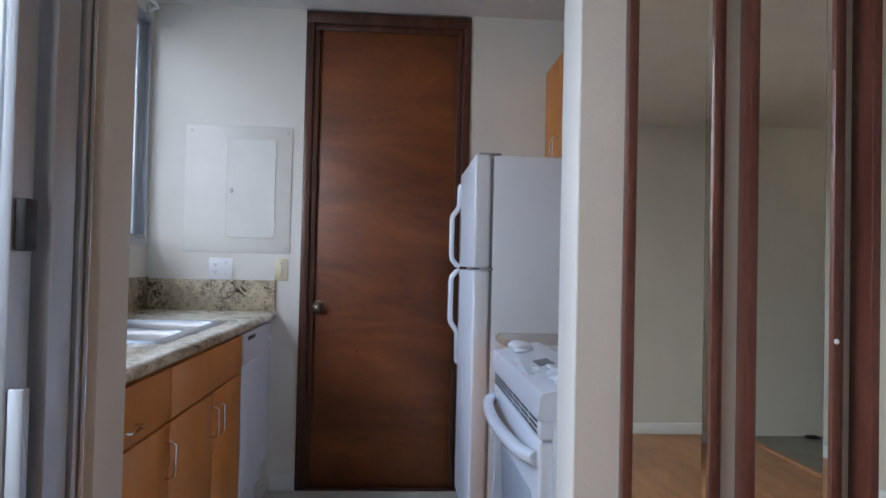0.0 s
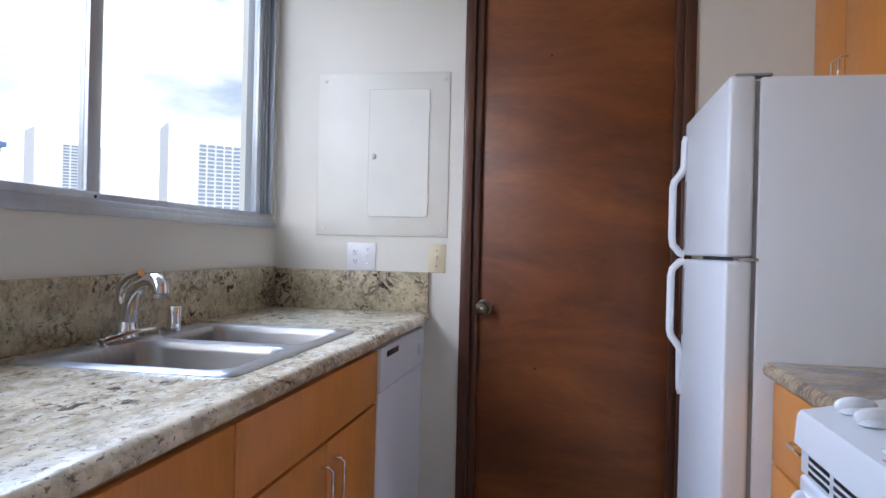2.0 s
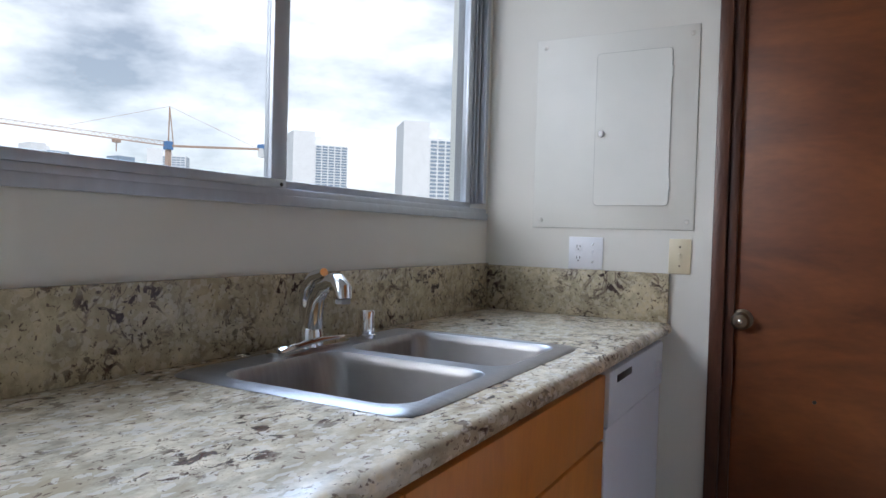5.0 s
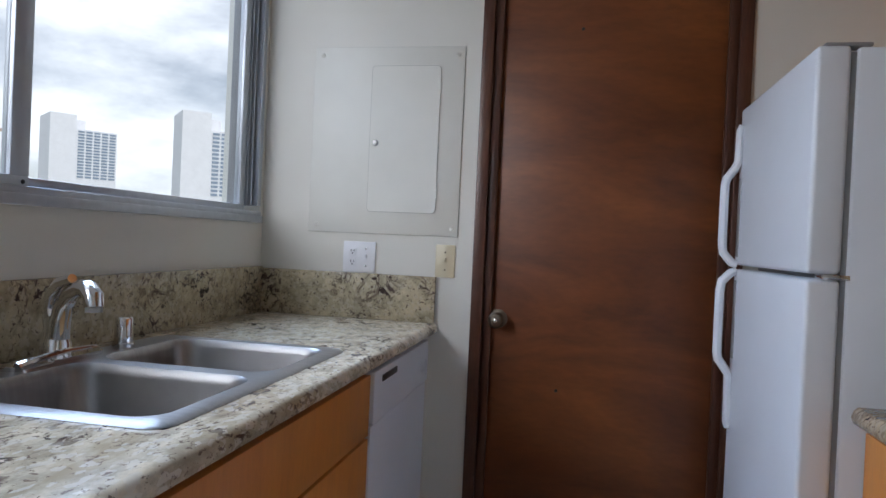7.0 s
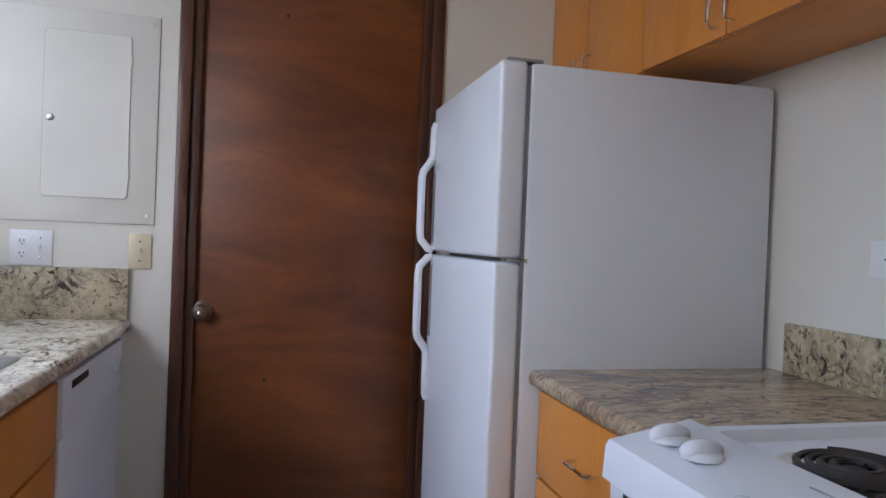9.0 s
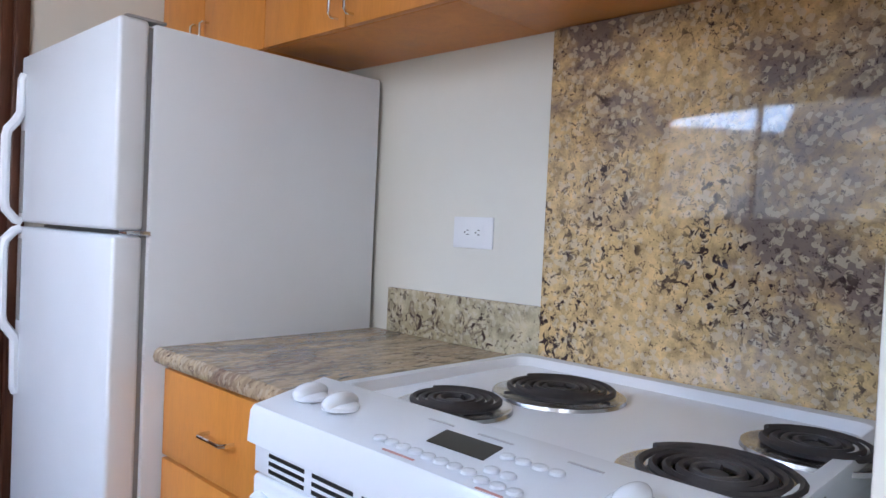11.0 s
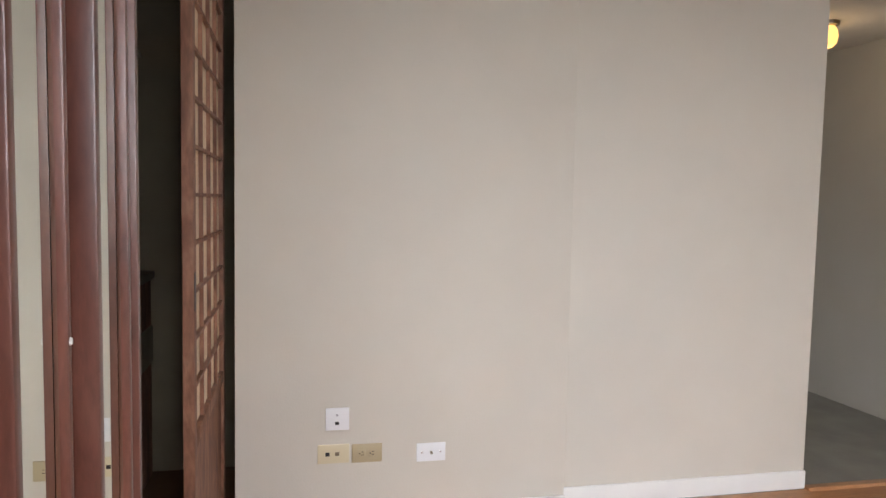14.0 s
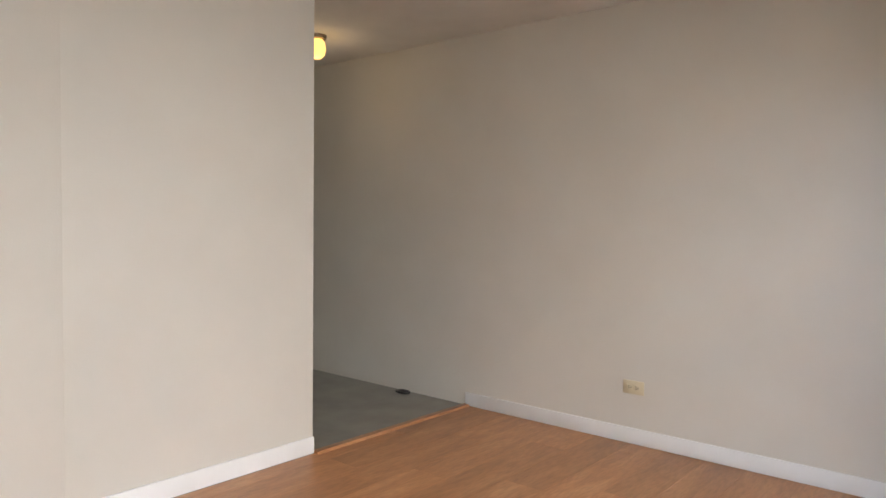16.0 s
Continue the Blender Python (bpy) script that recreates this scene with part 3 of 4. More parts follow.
for x0, x1, y0, y1 in BOWLS:
    b = bmesh.new()
    last = None
    for inset, z, r in ((0.0, zr, 0.055), (0.004, zr - 0.004, 0.053), (0.010, zr - 0.02, 0.052), (0.020, 0.78, 0.06), (0.035, 0.748, 0.06), (0.07, 0.738, 0.05)):
        ring = loops(b, rounded(x0 + inset, x1 - inset, y0 + inset, y1 - inset, r), z)
        if last:
            bridge(b, last, ring)
        last = ring
    b.faces.new(last)
    bmesh.ops.recalc_face_normals(b, faces=b.faces[:])
    bowl = part("bowl", b, M_STEEL, sink)
    part("drain", lathe([(0.045, 0.0), (0.043, 0.004), (0.030, 0.002), (0.0, 0.001)], ((x0 + x1) / 2, (y0 + y1) / 2, 0.739), "z", 28), M_CHROME, bowl)

tap = thing("faucet", (-0.99, 2.46, zr), "chrome single-lever kitchen faucet on the sink deck", "faucet")
FX, FY = -0.995, 2.46
part("deck_plate", prism([(FX + x, FY + y) for x, y in rounded(-0.026, 0.026, -0.125, 0.125, 0.025)], "z", zr, zr + 0.009), M_CHROME, tap)
part("base", lathe([(0.030, 0.0), (0.029, 0.03), (0.024, 0.045), (0.023, 0.075), (0.020, 0.085)], (FX, FY, zr + 0.008), "z", 28), M_CHROME, tap)
arc = [(FX + 0.008, FY - 0.003, zr + 0.05), (FX + 0.014, FY - 0.006, zr + 0.085), (FX + 0.030, FY - 0.016, zr + 0.118), (FX + 0.060, FY - 0.032, zr + 0.143), (FX + 0.095, FY - 0.050, zr + 0.156), (FX + 0.122, FY - 0.064, zr + 0.155), (FX + 0.138, FY - 0.072, zr + 0.143), (FX + 0.141, FY - 0.074, zr + 0.124)]
sp = part("spout", tube(arc, 0.016, 14, radii=[0.022, 0.020, 0.018, 0.017, 0.017, 0.018, 0.019, 0.018]), M_CHROME, tap)
part("aerator", lathe([(0.015, 0), (0.015, -0.010), (0.0, -0.010)], (FX + 0.141, FY - 0.074, zr + 0.125), "z", 20), M_GASKET, sp)
part("lever", tube([(FX - 0.006, FY, zr + 0.075), (FX - 0.012, FY - 0.004, zr + 0.110), (FX - 0.002, FY - 0.012, zr + 0.140), (FX + 0.028, FY - 0.026, zr + 0.162), (FX + 0.07, FY - 0.046, zr + 0.173)], 0.01, 12, radii=[0.020, 0.016, 0.014, 0.012, 0.009]), M_CHROME, tap)
part("side_arm", tube([(FX + 0.02, FY - 0.12, zr + 0.010), (FX + 0.028, FY - 0.06, zr + 0.020), (FX + 0.03, FY + 0.0, zr + 0.024), (FX + 0.03, FY + 0.08, zr + 0.022)], 0.006, 8, radii=[0.009, 0.007, 0.006, 0.004]), M_CHROME, tap)
gap = thing("air_gap", (-0.99, 2.665, zr), "chrome dishwasher air gap cap on the sink", "air gap")
part("cap", lathe([(0.024, 0), (0.024, 0.01), (0.020, 0.012), (0.020, 0.066), (0.017, 0.070), (0.0, 0.071)], (-0.99, 2.665, zr), "z", 28), M_CHROME, gap)


# ---- electrics on the end wall ----
pan = thing("breaker_panel", (-0.65, END, 1.2), "cream painted electrical panel cover with hinged door", "electrical panel")
part("cover", box(-0.925, -0.384, END - 0.006, END, 1.212, 1.862, 0.002), M_PANEL, pan)
# thin grey outlines imitate the shade in the gaps round door and cover
part("door_shade_line", prism([(x, z) for x, z in rounded(-0.7115, -0.4635, 1.2875, 1.7975, 0.015)], "y", END - 0.0070, END - 0.0058), M_GAPSHADE, pan)
part("cover_shade_line", box(-0.9265, -0.3825, END - 0.0012, END, 1.2105, 1.8635), M_GAPSHADE, pan)
pd = part("panel_door", prism([(x, z) for x, z in rounded(-0.709, -0.466, 1.29, 1.795, 0.014)], "y", END - 0.0105, END - 0.006), M_PANEL, pan)
part("latch", lathe([(0.011, 0), (0.010, -0.004), (0.006, -0.005)], (-0.688, END - 0.0105, 1.528), "y", 20), M_STEEL, pd)
for z in (1.36, 1.72):
    part("hinge", tube([(-0.464, END - 0.009, z - 0.018), (-0.464, END - 0.009, z + 0.018)], 0.004, 8), M_PANEL, pd)
for x, z in ((-0.895, 1.835), (-0.405, 1.835), (-0.895, 1.238), (-0.405, 1.238)):
    part("screw", lathe([(0.008, 0), (0.006, -0.003), (0.0, -0.004)], (x, END - 0.006, z), "y", 14), M_PANEL, pan)


class Wall:
    """Places plates on a wall: u along the wall, v up, n out of it."""

    def __init__(self, origin, u, n):
        self.o, self.u, self.n = Vector(origin), Vector(u), Vector(n)

    def block(self, u0, u1, v0, v1, d0, d1, bev=0.0):
        p = self.o + self.u * u0 + Vector((0, 0, v0)) + self.n * d0
        q = self.o + self.u * u1 + Vector((0, 0, v1)) + self.n * d1
        return box(min(p.x, q.x), max(p.x, q.x), min(p.y, q.y), max(p.y, q.y), min(p.z, q.z), max(p.z, q.z), bev, 2)


def receptacle(w, parent, cu, cv, mat, sideways=False, pitch=0.038):
    for k in (-1, 1):
        u, v = (cu + k * pitch / 2, cv) if sideways else (cu, cv + k * pitch / 2)
        face = part("socket", w.block(u - 0.014, u + 0.014, v - 0.014, v + 0.014, 0.006, 0.0075, 0.0007), mat, parent)
        for a, c, s in ((-0.0055, 0.003, 0.0045), (0.0055, 0.003, 0.0036)):
            su, sv = (c, a) if sideways else (a, c)
            h, t = (0.0011, s) if not sideways else (s, 0.0011)
            part("slot", w.block(u + su - h, u + su + h, v + sv - t, v + sv + t, 0.0074, 0.0079), M_BLACK, face)
        part("ground_hole", w.block(u - (0.009 if sideways else 0.002), u - (0.005 if sideways else -0.002), v - (0.002 if sideways else 0.009), v + (0.002 if sideways else -0.005), 0.0074, 0.0079), M_BLACK, face)


def plate(name, w, u0, u1, v0, v1, mat, label, category):
    t = thing(name, w.o + w.u * (u0 + u1) / 2 + Vector((0, 0, v0)), label, category)
    part("plate", w.block(u0, u1, v0, v1, 0.0, 0.006, 0.0025), mat, t)
    return t


def toggle(w, parent, u, v, mat):
    part("toggle", w.block(u - 0.005, u + 0.005, v - 0.011, v + 0.011, 0.006, 0.008, 0.0005), mat, parent)
    part("lever", w.block(u - 0.004, u + 0.004, v - 0.001, v + 0.010, 0.008, 0.018, 0.001), mat, parent)


def screws(w, parent, mat, *where):
    for u, v in where:
        part("screw", w.block(u - 0.003, u + 0.003, v - 0.003, v + 0.003, 0.006, 0.0075, 0.001), mat, parent)


NW = Wall((0, END, 0), (1, 0, 0), (0, -1, 0))
p1 = plate("outlet_switch_plate", NW, -0.79, -0.672, 1.073, 1.182, M_PLATE, "white two-gang plate with outlet and switch", "outlet")
receptacle(NW, p1, -0.755, 1.128, M_PLATE)
toggle(NW, p1, -0.706, 1.128, M_PLATE)
screws(NW, p1, M_CHROME, (-0.706, 1.158), (-0.706, 1.098))
p2 = plate("light_switch", NW, -0.457, -0.389, 1.072, 1.184, M_IVORY, "ivory light switch plate beside the door", "light switch")
toggle(NW, p2, -0.423, 1.128, M_IVORY)
screws(NW, p2, M_BRASS, (-0.423, 1.158), (-0.423, 1.098))
EWL = Wall((RIGHT, 0, 0), (0, -1, 0), (-1, 0, 0))
p3 = plate("wall_outlet", EWL, -2.472, -2.338, 1.155, 1.236, M_PLATE, "white duplex outlet above the small counter", "outlet")
receptacle(EWL, p3, -2.405, 1.196, M_PLATE, True)
part("bezel", EWL.block(-2.442, -2.368, 1.176, 1.216, 0.0058, 0.0066, 0.0006), M_PLATE, p3)
LW = Wall((WALL, 0, 0.012), (0, -1, 0), (-1, 0, 0))
p4 = plate("phone_plate", LW, -0.80, -0.715, 0.372, 0.455, M_PLATE, "white square phone jack plate", "wall plate")
part("jack", LW.block(-0.766, -0.752, 0.393, 0.404, 0.006, 0.0075), M_BLACK, p4)
part("logo_bar", LW.block(-0.763, -0.755, 0.425, 0.432, 0.006, 0.0065), M_INK, p4)
p5 = plate("cable_plate", LW, -0.828, -0.714, 0.25, 0.32, M_IVORY, "ivory cable and phone plate", "wall plate")
part("jack", LW.block(-0.80, -0.785, 0.278, 0.292, 0.006, 0.0075), M_BLACK, p5)
part("jack", LW.block(-0.765, -0.75, 0.278, 0.292, 0.006, 0.0075, 0.001), M_BRASS, p5)
p6 = plate("wall_outlet", LW, -0.705, -0.594, 0.247, 0.317, M_BEIGE, "beige duplex outlet low on the wall", "outlet")
receptacle(LW, p6, -0.65, 0.282, M_BEIGE, True)
p7 = plate("coax_plate", LW, -0.465, -0.355, 0.237, 0.307, M_PLATE, "white coaxial socket plate", "wall plate")
part("connector", lathe([(0.005, 0), (0.005, -0.012), (0.002, -0.012)], (WALL - 0.006, 0.41, 0.284), "x", 12), M_BRASS, p7)
screws(LW, p7, M_CHROME, (-0.445, 0.272), (-0.375, 0.272))
SW = Wall((0, SOUTH, 0), (1, 0, 0), (0, 1, 0))
p8 = plate("wall_outlet", SW, 1.53, 1.642, 0.252, 0.32, M_IVORY, "ivory duplex outlet on the long wall", "outlet")
receptacle(SW, p8, 1.586, 0.286, M_IVORY, True)

# ---- refrigerator ----
FR0, FR1 = 2.775, 3.46
BODYX, DOORX, FRTOP, SPLIT = 0.562, 0.484, 1.626, 1.160
fridge = thing("refrigerator", (0.87, 3.1, 0), "white top-freezer refrigerator with two moulded handles", "refrigerator")
part("body", box(BODYX, 1.226, FR0, FR1, 0.03, FRTOP, 0.006), M_APPL, fridge)
part("base_grille", box(BODYX + 0.02, 1.2, FR0 + 0.02, FR1 - 0.02, 0.0, 0.03), M_BLACK, fridge)
part("gasket", box(BODYX - 0.012, BODYX, FR0 + 0.012, FR1 - 0.012, 0.08, FRTOP - 0.008), M_GASKET, fridge, "grey magnetic door gasket")
for name, z0, z1 in (("freezer_door", SPLIT + 0.005, FRTOP + 0.004), ("fridge_door", 0.06, SPLIT - 0.007)):
    d = part(name, box(DOORX, BODYX - 0.012, FR0 + 0.001, FR1 - 0.001, z0, z1, 0.010, 3), M_APPL, fridge)
    y = FR1 - 0.035
    if name == "freezer_door":
        pts = [(DOORX, y, 1.575), (DOORX - 0.006, y, 1.56), (DOORX - 0.008, y, 1.47), (DOORX - 0.020, y, 1.445), (DOORX - 0.039, y, 1.42), (DOORX - 0.043, y, 1.40), (DOORX - 0.043, y, 1.225), (DOORX - 0.039, y, 1.20), (DOORX - 0.015, y, 1.172), (DOORX, y, 1.168)]
    else:
        pts = [(DOORX, y, 1.146), (DOORX - 0.015, y, 1.142), (DOORX - 0.039, y, 1.115), (DOORX - 0.043, y, 1.09), (DOORX - 0.043, y, 0.905), (DOORX - 0.039, y, 0.885), (DOORX - 0.020, y, 0.858), (DOORX - 0.008, y, 0.838), (DOORX - 0.006, y, 0.70), (DOORX, y, 0.685)]
    part("handle", tube(pts, 0.013, 8), M_APPL, d, "white moulded handle")
    part("handle_backing", box(DOORX - 0.003, DOORX + 0.001, y - 0.012, y + 0.012, *((1.19, 1.42) if name == "freezer_door" else (0.89, 1.12))), M_GASKET, d)
part("hinge", box(BODYX - 0.06, BODYX + 0.03, FR0 + 0.01, FR0 + 0.05, FRTOP + 0.004, FRTOP + 0.012, 0.003), M_GASKET, fridge, "grey metal top hinge")
part("middle_hinge", box(BODYX - 0.05, BODYX + 0.004, FR0 - 0.002, FR0 + 0.04, SPLIT - 0.006, SPLIT + 0.004, 0.001), M_CHROME, fridge)

# ---- right base cabinet, counter and slab ----
RF = 0.605
ru = thing("drawer_cabinet", (0.92, 2.49, 0), "orange maple drawer cabinet between stove and refrigerator", "cabinet", "kitchen base cabinets")
part("body", box(RF + 0.019, RIGHT - 0.005, 2.225, 2.765, 0.10, UNDER - 0.012), M_CABIN, ru)
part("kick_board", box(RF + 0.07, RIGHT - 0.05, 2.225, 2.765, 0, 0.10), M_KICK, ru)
for z0, z1 in ((0.655, 0.855), (0.455, 0.65), (0.105, 0.45)):
    f = front(ru, "drawer_front", 2.225, 2.765, z0, z1, RF + 0.019, -1)
    bar_handle(f, (RF, 2.50, (z0 + z1) / 2 + 0.0), "y", 0.10, (-1, 0, 0))
T2, U2 = 0.902, 0.864
nose2 = [(RF + 0.05, U2), (0.592, U2), (0.583, U2 + 0.006), (0.579, U2 + 0.018), (0.583, U2 + 0.03), (0.592, T2), (RIGHT - 0.001, T2), (RIGHT - 0.001, U2)]
solid("small_worktop", prism(nose2, "y", 2.216, 2.770), G_TOP2, "brown veined granite worktop beside the stove", "worktop")
sb = thing("small_backsplash", (RIGHT, 2.45, T2), "low granite upstand behind the small counter", "backsplash")
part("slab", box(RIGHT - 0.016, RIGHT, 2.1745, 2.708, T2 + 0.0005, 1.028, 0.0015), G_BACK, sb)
sl = thing("granite_wall_slab", (RIGHT, 1.75, 0.9), "tall golden brown polished granite slab behind the stove", "backsplash")
part("slab", box(RIGHT - 0.016, RIGHT, 1.312, 2.174, 0.86, 1.675, 0.001), G_WALL, sl)

# ---- upper cabinets ----
UX, UZ0, UZ1 = 0.935, 1.677, 2.2
for y0, y1, lab in ((2.94, END - 0.002, "orange maple wall cabinet above the refrigerator"), (2.22, 2.94, "orange maple wall cabinet beside the refrigerator"), (1.314, 2.22, "orange maple wall cabinet above the stove")):
    u = thing("wall_cabinet", (1.09, (y0 + y1) / 2, UZ0), lab, "cabinet", "wall cabinets")
    part("body", box(UX + 0.019, RIGHT, y0, y1, UZ0, UZ1, 0.001), M_CAB, u)
    mid = (y0 + y1) / 2 if y0 != 2.94 else 3.29
    for a, c, h in ((y0, mid, mid - 0.03), (mid, y1, mid + 0.03)):
        f = front(u, "cabinet_door", a, c, UZ0, UZ1, UX + 0.019, -1)
        bar_handle(f, (UX, h, UZ0 + 0.075), "z", 0.10, (-1, 0, 0))

# ---- stove ----
S0, S1 = 1.452, 2.212
SFX = 0.492
stove = thing("electric_stove", (0.85, 1.83, 0), "white slide-in electric coil stove with front controls", "stove")
part("body", box(SFX + 0.035, 1.20, S0, S1, 0.08, 0.868, 0.004), M_STOVE, stove)
part("kick_drawer", box(SFX + 0.045, SFX + 0.07, S0 + 0.01, S1 - 0.01, 0.02, 0.2, 0.004), M_STOVE, stove)
ctl = part("control_panel", prism([(SFX, 0.842), (SFX + 0.004, 0.892), (SFX + 0.010, 0.900), (SFX + 0.150, 0.928), (SFX + 0.156, 0.926), (SFX + 0.160, 0.905), (SFX + 0.160, 0.842)], "y", S0 - 0.004, S1 + 0.004), M_STOVE, stove)
b = bmesh.new()
CT = 0.899
zt = 0.916
ring_o = loops(b, rounded(SFX + 0.162, 1.229, S0 - 0.004, S1 + 0.004, 0.02, 4), zt - 0.006)
ring_l = loops(b, rounded(SFX + 0.162, 1.229, S0 - 0.004, S1 + 0.004, 0.02, 4), 0.868)
ring_t = loops(b, rounded(SFX + 0.166, 1.225, S0 + 0.0, S1 - 0.0, 0.02, 4), zt)
ring_u = loops(b, rounded(SFX + 0.172, 1.192, S0 + 0.022, S1 - 0.022, 0.03, 4), zt)
ring_i = loops(b, rounded(SFX + 0.180, 1.176, S0 + 0.036, S1 - 0.036, 0.03, 4), CT)
for p, q in ((ring_l, ring_o), (ring_o, ring_t), (ring_t, ring_u), (ring_u, ring_i)):
    bridge(b, p, q)
b.faces.new(ring_i)
bmesh.ops.recalc_face_normals(b, faces=b.faces[:])
top = part("cooktop", b, M_STOVE, stove)


def slope(x):
    return 0.900 + (x - SFX - 0.010) * 0.2


def burner(cx, cy, r, turns):
    pan_ = part("drip_pan", lathe([(r + 0.017, 0.0), (r + 0.015, 0.006), (r + 0.009, 0.006), (r + 0.003, 0.002), (r * 0.5, -0.0005), (0.03, 0.001), (0.0, 0.001)], (cx, cy, CT + 0.0005), "z", 48), M_DRIP, stove, "chrome drip pan")
    pts = []
    n = int(turns * 26)
    for k in range(n + 1):
        a = 2 * math.pi * k / 26
        rr = 0.020 + (r - 0.022) * k / n
        pts.append((cx + rr * math.cos(a), cy + rr * math.sin(a), CT + 0.015))
    part("coil", tube(pts, 0.0058, 6), M_COIL, pan_, "black spiral heating coil")
    part("hub", lathe([(0.016, 0.0), (0.016, 0.004), (0.006, 0.006), (0.0, 0.006)], (cx, cy, CT + 0.010), "z", 18), M_COIL, pan_)
    for a in (0.5, 2.6, 4.7):
        part("support", tube([(cx + 0.02 * math.cos(a), cy + 0.02 * math.sin(a), CT + 0.008), (cx + r * math.cos(a), cy + r * math.sin(a), CT + 0.008)], 0.003, 6), M_COIL, pan_)


burner(0.755, 2.005, 0.084, 4.2)
burner(0.982, 1.948, 0.108, 5.2)
burner(0.752, 1.560, 0.108, 5.2)
burner(0.998, 1.515, 0.084, 4.2)
for y in (2.152, 2.072, 1.572, 1.497):
    x = SFX + 0.075
    k = part("knob", lathe([(0.030, 0.0), (0.029, 0.006), (0.024, 0.010), (0.008, 0.012)], (x, y, slope(x) + 0.001), "z", 32), M_STOVE, stove, "white plastic control knob")
    grip = bmesh.new()
    bmesh.ops.create_uvsphere(grip, u_segments=20, v_segments=12, radius=1.0)
    for v in grip.verts:
        v.co = (x + v.co.x * 0.034, y + v.co.y * 0.017 * (1 - 0.25 * v.co.x), slope(x) + 0.010 + v.co.z * 0.017)
    part("grip", grip, M_STOVE, k)
b = bmesh.new()
x0, x1, y0, y1 = SFX + 0.068, SFX + 0.108, 1.775, 1.876
vs = [b.verts.new((x, y, slope(x) + 0.0012)) for x, y in ((x0, y0), (x1, y0), (x1, y1), (x0, y1))]
f = b.faces.new(vs)
bmesh.ops.recalc_face_normals(b, faces=[f])
ext = bmesh.ops.extrude_face_region(b, geom=[f])
for v in ext["geom"]:
    if isinstance(v, bmesh.types.BMVert):
        v.co.z -= 0.002
part("display", b, M_SCREEN, ctl, "black clock display")
keys = [(0.038 - 0.0005 * k, 1.936 - 0.0238 * k) for k in range(8)] + [(0.090, 1.754 - 0.025 * k) for k in range(4)] + [(0.053, 1.749 - 0.026 * k) for k in range(2)] + [(0.028, 1.744 - 0.025 * k) for k in range(3)]
for dx, y in keys:
    x = SFX + dx
    part("button", lathe([(0.0105, 0.0), (0.0095, 0.0035), (0.004, 0.005), (0.0, 0.005)], (x, y, slope(x) + 0.0005), "z", 16), M_STOVE, ctl)
for dx, y, w, mat in ((0.120, 1.90, 0.05, M_INK), (0.120, 1.80, 0.06, M_INK), (0.018, 1.88, 0.06, M_RED), (0.012, 1.72, 0.04, M_RED), (0.12, 1.66, 0.05, M_INK)):
    x = SFX + dx
    part("print_bar", box(x, x + 0.004, y - w / 2, y + w / 2, slope(x) + 0.0002, slope(x + 0.004) + 0.0006), mat, ctl)
oven = part("oven_door", box(SFX + 0.006, SFX + 0.040, S0 + 0.006, S1 - 0.006, 0.215, 0.792, 0.008, 3), M_STOVE, stove)
part("oven_window", box(SFX + 0.003, SFX + 0.008, S0 + 0.09, S1 - 0.09, 0.30, 0.66, 0.002), M_OVEN, oven, "pale reflective oven window")
hp = []
for k in range(17):
    s = k / 16
    hp.append((SFX - 0.045 * math.sin(math.pi * s) ** 0.5 + 0.004, S0 + 0.03 + (S1 - S0 - 0.06) * s, 0.752))
part("oven_handle", tube(hp, 0.017, 12), M_STOVE, oven, "white bowed oven handle")
vent = part("vent_strip", box(SFX + 0.008, SFX + 0.036, S0 + 0.008, S1 - 0.008, 0.796, 0.8415, 0.002), M_STOVE, stove)
for row in range(3):
    for k in range(6):
        y = S0 + 0.045 + k * 0.114
        part("vent_slot", box(SFX + 0.0072, SFX + 0.009, y, y + 0.095, 0.802 + row * 0.0125, 0.8085 + row * 0.0125), M_BLACK, vent)
part("panel_seam", box(SFX + 0.1585, SFX + 0.163, S0 - 0.003, S1 + 0.003, 0.90, 0.9225), M_GASKET, stove)

# ---- mirror wall: brown trims with mirror strips ----
for k in range(3):
    x = 0.592 + 0.2165 * k
    face = MIR - 0.015 - 0.018 * k
    deep = face - 0.014
    m = thing("mirror_panel", (x + 0.09, MIR, 0), "tall narrow mirror strip between red-brown painted trims", "mirror", "mirror strips")
    part("mirror", box(x + 0.0185, x + 0.1575, face, MIR - 0.0035, 0.0, LOW - 0.002), M_MIRROR, m)
    part("bevelled_edge", prism([(x + 0.150, face - 0.0005), (x + 0.1575, face - 0.0005), (x + 0.1575, face - 0.003)], "z", 0.0, LOW - 0.002), M_MIRROR, m, "bright bevelled mirror edge")
    part("trim_board", box(x, x + 0.018, deep, MIR - 0.0035, 0.0, LOW - 0.001, 0.003), M_TRIM, m)
    tb = part("trim_board", box(x + 0.158, x + 0.172, deep, MIR - 0.0035, 0.0, LOW - 0.001, 0.003), M_TRIM, m)
    part("trim_step", box(x + 0.1722, x + 0.183, deep + 0.006, MIR - 0.0035, 0.0, LOW - 0.001, 0.003), M_TRIM, m)
    if k == 1:
        part("nail", lathe([(0.005, 0), (0.004, -0.002), (0.0, -0.003)], (x + 0.165, deep, 1.052), "y", 12), M_WHITE, tb, "white nail head")

